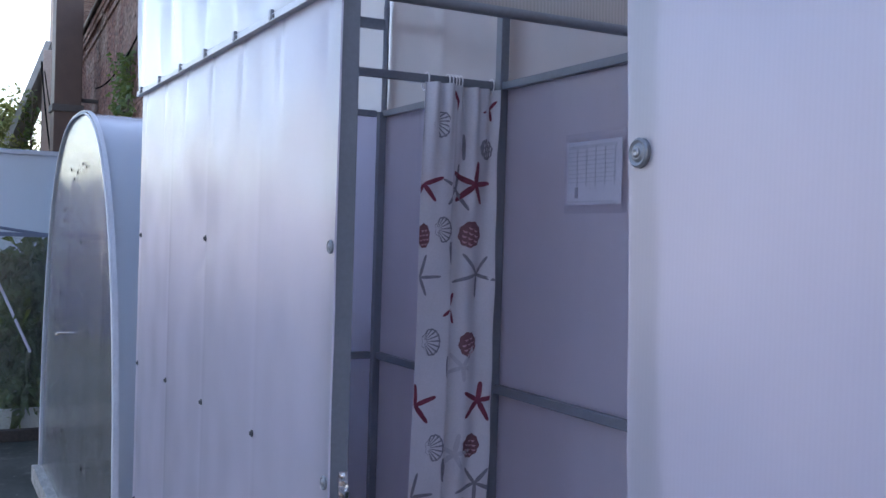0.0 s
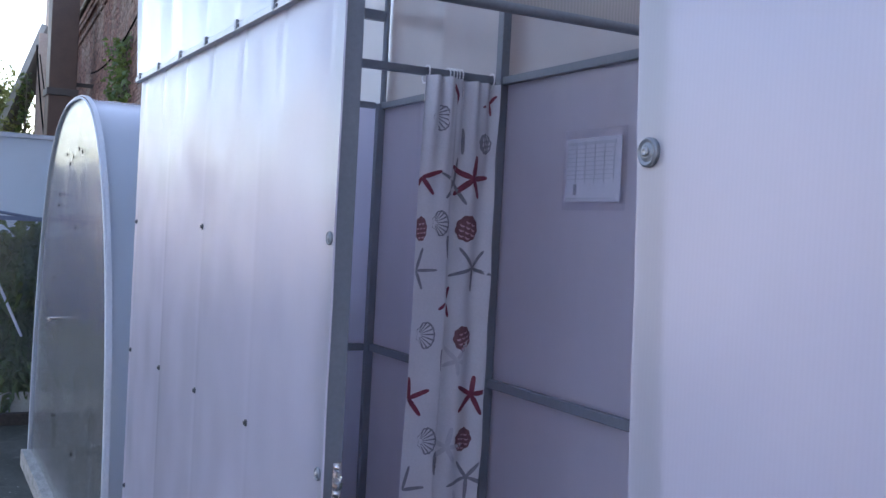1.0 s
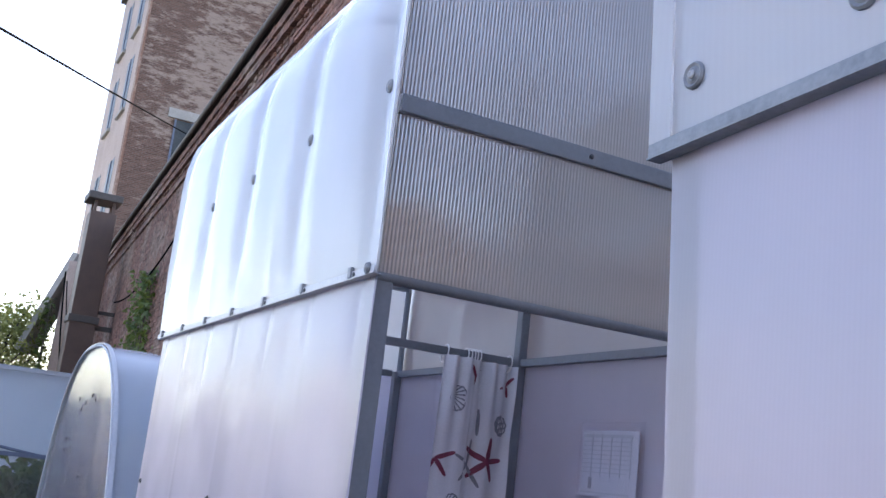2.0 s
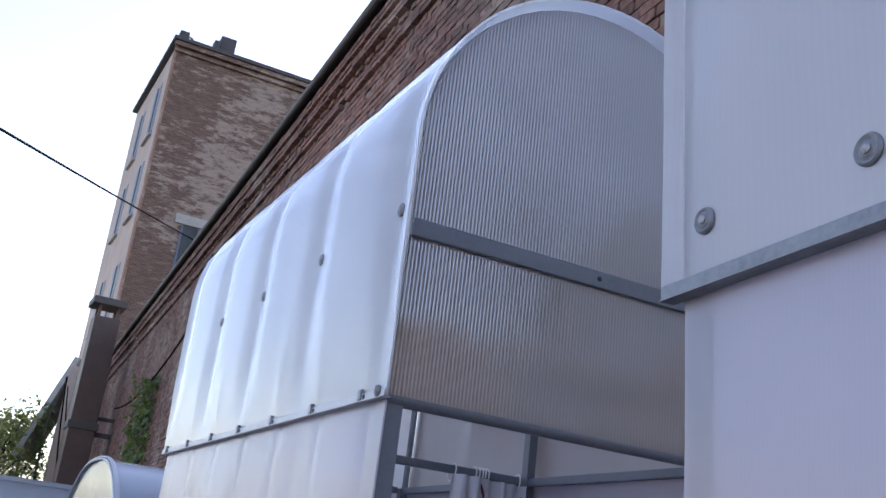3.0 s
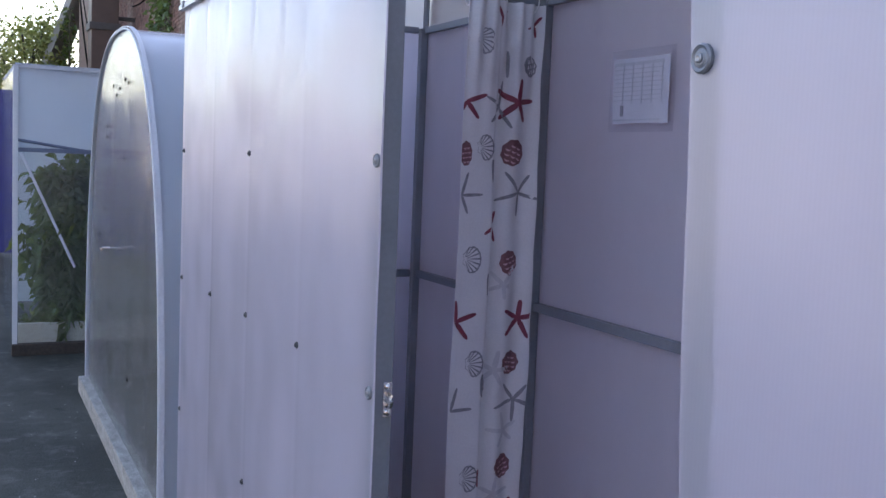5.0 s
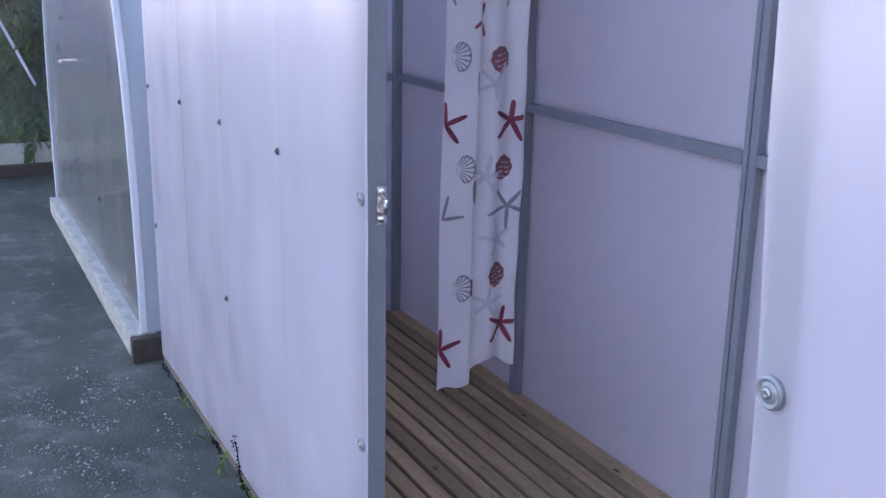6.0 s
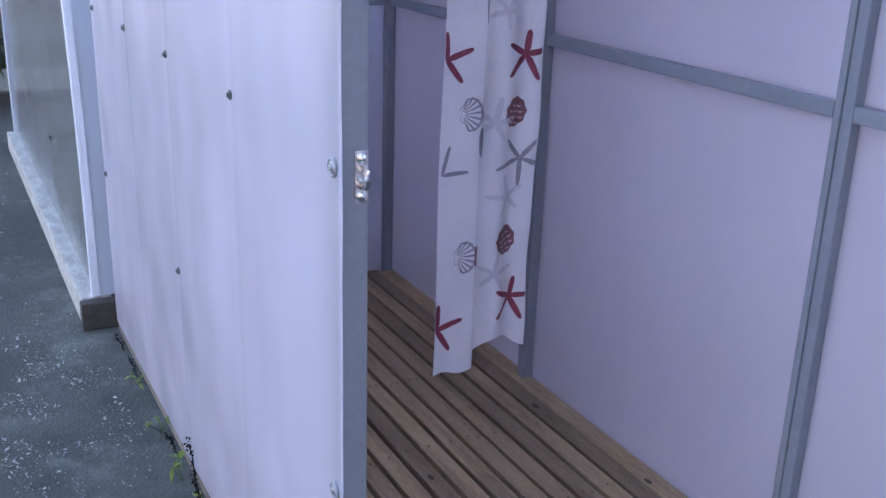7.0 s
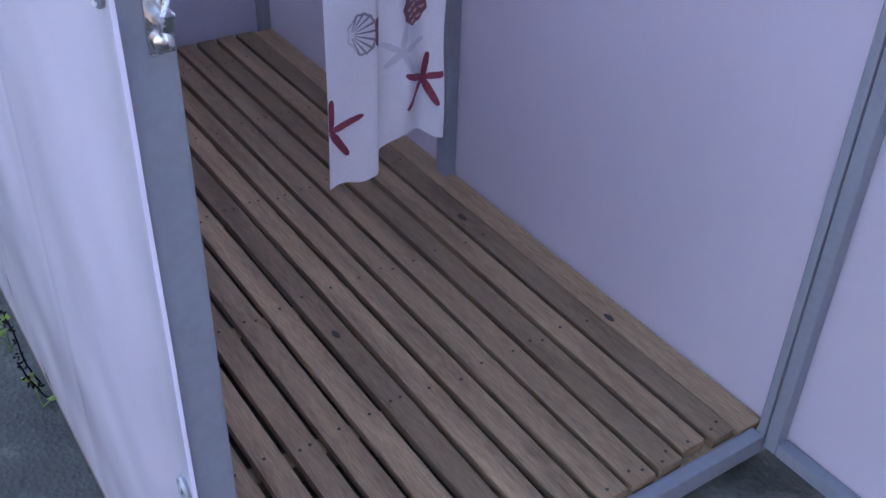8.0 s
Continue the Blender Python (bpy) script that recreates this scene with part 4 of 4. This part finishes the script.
def tall_window(a, b, face):
    """A window set in the wall; face is x or y for the wall that it is in."""
    n = new("window")
    n.parent = tall
    n.matrix_parent_inverse = tall.matrix_basis.inverted()
    (x0_, y0_, z0_), (x1_, y1_, z1_) = a, b
    if face == "y":
        part("pane", box((x0_, y0_ - 0.012, z0_), (x1_, y0_ - 0.004, z1_)), M_GLASS_DARK, n)
        for k in range(3):
            xx = x0_ + (x1_ - x0_) * k / 2
            part("mullion", box((xx - 0.03, y0_ - 0.05, z0_), (xx + 0.03, y0_ - 0.013, z1_)), M_STRUT, n)
        part("lintel", box((x0_ - 0.25, y0_ - 0.07, z1_ + 0.03), (x1_ + 0.25, y0_ - 0.004, z1_ + 0.33), 0.01), M_CONCRETE, n, "pale concrete lintel")
        part("sill", box((x0_ - 0.1, y0_ - 0.12, z0_ - 0.1), (x1_ + 0.1, y0_ - 0.004, z0_ - 0.01), 0.01), M_CONCRETE, n)
    else:
        part("pane", box((x0_ - 0.012, y0_, z0_), (x0_ - 0.004, y1_, z1_)), M_GLASS_DARK, n)
        part("mullion", box((x0_ - 0.04, (y0_ + y1_) / 2 - 0.03, z0_), (x0_ - 0.013, (y0_ + y1_) / 2 + 0.03, z1_)), M_STRUT, n)
        part("sill", box((x0_ - 0.1, y0_ - 0.08, z0_ - 0.1), (x0_ - 0.004, y1_ + 0.08, z0_ - 0.01), 0.01), M_CONCRETE, n)


tall_window((4.55, 28, 9.65), (5.60, 28, 11.22), "y")
for z in (4.5, 8.2, 11.6, 14.4):
    for y in (29.3, 31.9):
        tall_window((3.21, y, z), (3.21, y + 1.1, z + 1.8), "x")
stack = thing("roof_vent", (4.75, 28.4, 17.27), "dark sheet metal vent box on the roof edge", "roof vent")
part("box", box((4.55, 28.1, 17.27), (5.05, 28.5, 17.93), 0.03), M_ROOFING, stack)
part("hood", box((4.35, 28.05, 17.27), (4.54, 28.45, 17.68), 0.03), M_ROOFING, stack)
stack = thing("roof_lamp", (3.4, 28.1, 17.27), "small dark fitting on the roof corner", "fitting")
part("box", box((3.22, 28.0, 17.27), (3.52, 28.3, 17.59), 0.03), M_ROOFING, stack)
part("arm", rod((3.52, 28.1, 17.48), (3.66, 28.05, 17.41), 0.03), M_ROOFING, stack)

# ---- cables ----
def cable(a, b, sag, r, label):
    a, b = Vector(a), Vector(b)
    o = thing("cable", a, label, "cable")
    part("strand", tube([a.lerp(b, k / 24) - Vector((0, 0, sag * 4 * (k / 24) * (1 - k / 24))) for k in range(25)], r, 6), M_RUBBER, o)


_a, _b = Vector((-0.948, 9.0, 5.66)), Vector((5.026, 28.0, 10.84))
cable(_a - (_b - _a) * 0.5, _b, 0.03, 0.016, "black overhead cable running to the tall building")
cable((2.55, 20.0, 4.4), (1.85, 9.0, 5.2), 0.5, 0.015, "black cable slung along the brick wall")
cable((2.0, 25.0, 5.6), (2.2, 21.4, 2.2), 0.9, 0.02, "loose black cable hanging beside the duct")
cable((2.1, 25.2, 5.4), (2.3, 21.6, 2.8), 0.5, 0.015, "loose black cable hanging beside the duct")

# ---- lean-to with its sloping edge, behind the duct ----
shed = thing("lean_to", (1.9, 26, GROUND), "old lean-to with a sloping grey roof edge and pale post", "shed")
part("roof", thicken(grid(lambda u, v: (2.15 + 0.5 * v - 0.95 * u, 25.6 + 1.2 * v, 6.25 - 2.7 * u), 6, 2), 0.14), M_CONCRETE, shed, "grey sloping roof edge")
part("post", box((2.10, 25.55, GROUND), (2.30, 25.75, 6.0), 0.01), M_PLASTER, shed)
part("wall", box((2.32, 25.6, GROUND), (3.1, 25.8, 5.6)), M_PLASTER_BRICK, shed)


# ---- trees and creepers ----
def tree(at, h, spread, n, seed, mat, size=0.13):
    rng = random.Random(seed)
    o = thing("tree", at, "leafy yellow-green tree behind the yard", "tree", "trees")
    at = Vector(at)
    pts = [at + Vector((rng.gauss(0, 0.05) * k, rng.gauss(0, 0.05) * k, h * 0.75 * k / 5)) for k in range(6)]
    bm = bmesh.new()
    rings = []
    for k, p in enumerate(pts):
        r = 0.11 * (1 - k / 6.5)
        rings.append([bm.verts.new(p + Vector((r * math.cos(i * math.tau / 8), r * math.sin(i * math.tau / 8), 0))) for i in range(8)])
    for u, w_ in zip(rings, rings[1:]):
        for i in range(8):
            bm.faces.new((u[i], u[(i + 1) % 8], w_[(i + 1) % 8], w_[i]))
    part("trunk", bm, M_BARK, o, smooth=True)
    crown = bmesh.new()
    limbs = []
    for k in range(16):
        a, z = rng.random() * math.tau, h * rng.uniform(0.2, 0.75)
        reach = spread * rng.uniform(0.4, 1.0) * (1.15 - z / h * 0.7)
        tip = at + Vector((math.cos(a) * reach, math.sin(a) * reach, min(h, z + h * rng.uniform(0.12, 0.32))))
        base = at + Vector((0, 0, z))
        part("limb", tube([base, base.lerp(tip, 0.5) + Vector((0, 0, 0.08)), tip], 0.022, 5), M_BARK, o)
        limbs.append((base, tip))
    for _ in range(n):
        base, tip = limbs[rng.randrange(len(limbs))]
        p = base.lerp(tip, rng.uniform(0.35, 1.12))
        s = 0.16 * spread
        leaf_card(crown, p + Vector((rng.gauss(0, s), rng.gauss(0, s), rng.gauss(0, s * 0.9))), size * rng.uniform(0.6, 1.3), rng)
    part("crown", crown, mat, o)


tree((0.9, 26.0, GROUND), 5.3, 1.4, 3600, 1, M_LEAF_FAR)
tree((-0.6, 27.0, GROUND), 5.0, 1.4, 3600, 2, M_LEAF_FAR)
tree((-2.4, 28.0, GROUND), 5.2, 1.6, 3200, 3, M_LEAF_FAR)
tree((0.2, 31.0, GROUND), 5.8, 1.7, 3200, 4, M_LEAF_FAR)
tree((1.7, 29.0, GROUND), 4.8, 1.2, 2600, 5, M_LEAF_FAR)
tree((-4.6, 30.0, GROUND), 5.2, 1.9, 2600, 6, M_LEAF_FAR)


def creeper(at, w, h, n, seed, name, label):
    rng = random.Random(seed)
    o = thing(name, at, label, "creeper", "creepers")
    at = Vector(at)
    bm = bmesh.new()
    for k in range(5):
        y = rng.gauss(0, w * 0.4)
        part("stem", tube([at + Vector((0, y * j / 4, h * j / 4)) for j in range(5)], 0.012, 5), M_BARK, o)
    for _ in range(n):
        z = h * rng.random() ** 0.8
        leaf_card(bm, at + Vector((rng.gauss(-0.05, 0.08), rng.gauss(0, w * (1 - 0.5 * z / h)), z)), rng.uniform(0.06, 0.16), rng, 0.4)
    part("leaves", bm, M_LEAF, o)


creeper((wall_x(15.2) + 0.02, 15.2, GROUND), 0.55, 4.5, 1500, 1, "wall_creeper", "green creeper climbing the brick wall")
creeper((1.85, 25.4, GROUND), 0.3, 5.0, 500, 2, "wall_creeper", "dark creeper hanging on the lean-to")

for ob in list(scene.objects):
    if ob.parent is None and ob.name.split(".")[0] in ("brick_building", "vent_duct", "tall_building", "roof_vent", "roof_lamp", "cable", "lean_to", "tree", "wall_creeper"):
        distant(ob)

# ---- bricks of the long building, last ----
BL, BH, J = 0.25 / SCALE, 0.078 / SCALE, 0.012 / SCALE
def brick_mesh(name, length):
    bm = box((0, 0, 0), (0.016, length, BH))
    bmesh.ops.bevel(bm, geom=[e for e in bm.edges if all(v.co.x < 0.001 for v in e.verts)], offset=0.005, segments=1, affect="EDGES")
    me = bpy.data.meshes.new(name)
    bm.to_mesh(me)
    bm.free()
    me.materials.append(M_BRICK)
    return me


stretcher, header = brick_mesh("brick", BL), brick_mesh("brick_header", 0.12 / SCALE)
rng = random.Random(12)
verts, faces, singles = [], [], 0
corner = [(0, 0, 0), (0, 1, 0), (0, 1, 1), (0, 0, 1), (1, 0, 0), (1, 1, 0), (1, 1, 1), (1, 0, 1)]
sides = [(0, 3, 2, 1), (0, 1, 5, 4), (1, 2, 6, 5), (2, 3, 7, 6), (3, 0, 4, 7)]
for row in range(72):
    z = 6.17 - (row + 1) * (BH + J)
    # a stepped cornice: the top courses stand out, two of them as spaced headers
    proud = 0.09 if row < 2 else 0.065 if row in (2, 3) else 0.035 if row in (6, 7) else 0.0
    head = row in (4, 8) or row % 6 == 5
    ln = 0.12 / SCALE if head else BL
    y = -1.95 + (row % 2) * 0.13
    while y < 26.5:
        out = proud + (0.02 if row == 4 and int(y / 0.132) % 2 else 0) + rng.uniform(-0.004, 0.006)
        if rng.random() > 0.015:
            x_ = 0.105 - out
            if 4.6 < y < 7.4 and row < 20 and singles < 290:
                ob = new("brick", header if head else stretcher)
                ob.parent = house
                ob.location = (x_, y, z)
                singles += 1
                if out > 0.014:
                    ob.scale = (out / 0.016 + 1, 1, 1)
            else:
                k = len(verts)
                verts += [(x_ + 0.004 * (c_[0] == 0 and rng.random()) + c_[0] * (0.017 + out), y + c_[1] * ln, z + c_[2] * BH) for c_ in corner]
                faces += [tuple(k + i for i in f) for f in sides]
        y += ln + J
me = bpy.data.meshes.new("brickwork")
me.from_pydata(verts, [], faces)
me.materials.append(M_BRICK)
courses = new("brickwork", me)
courses.parent = house
tagged(courses, "weathered red brick courses", kind="stuff")
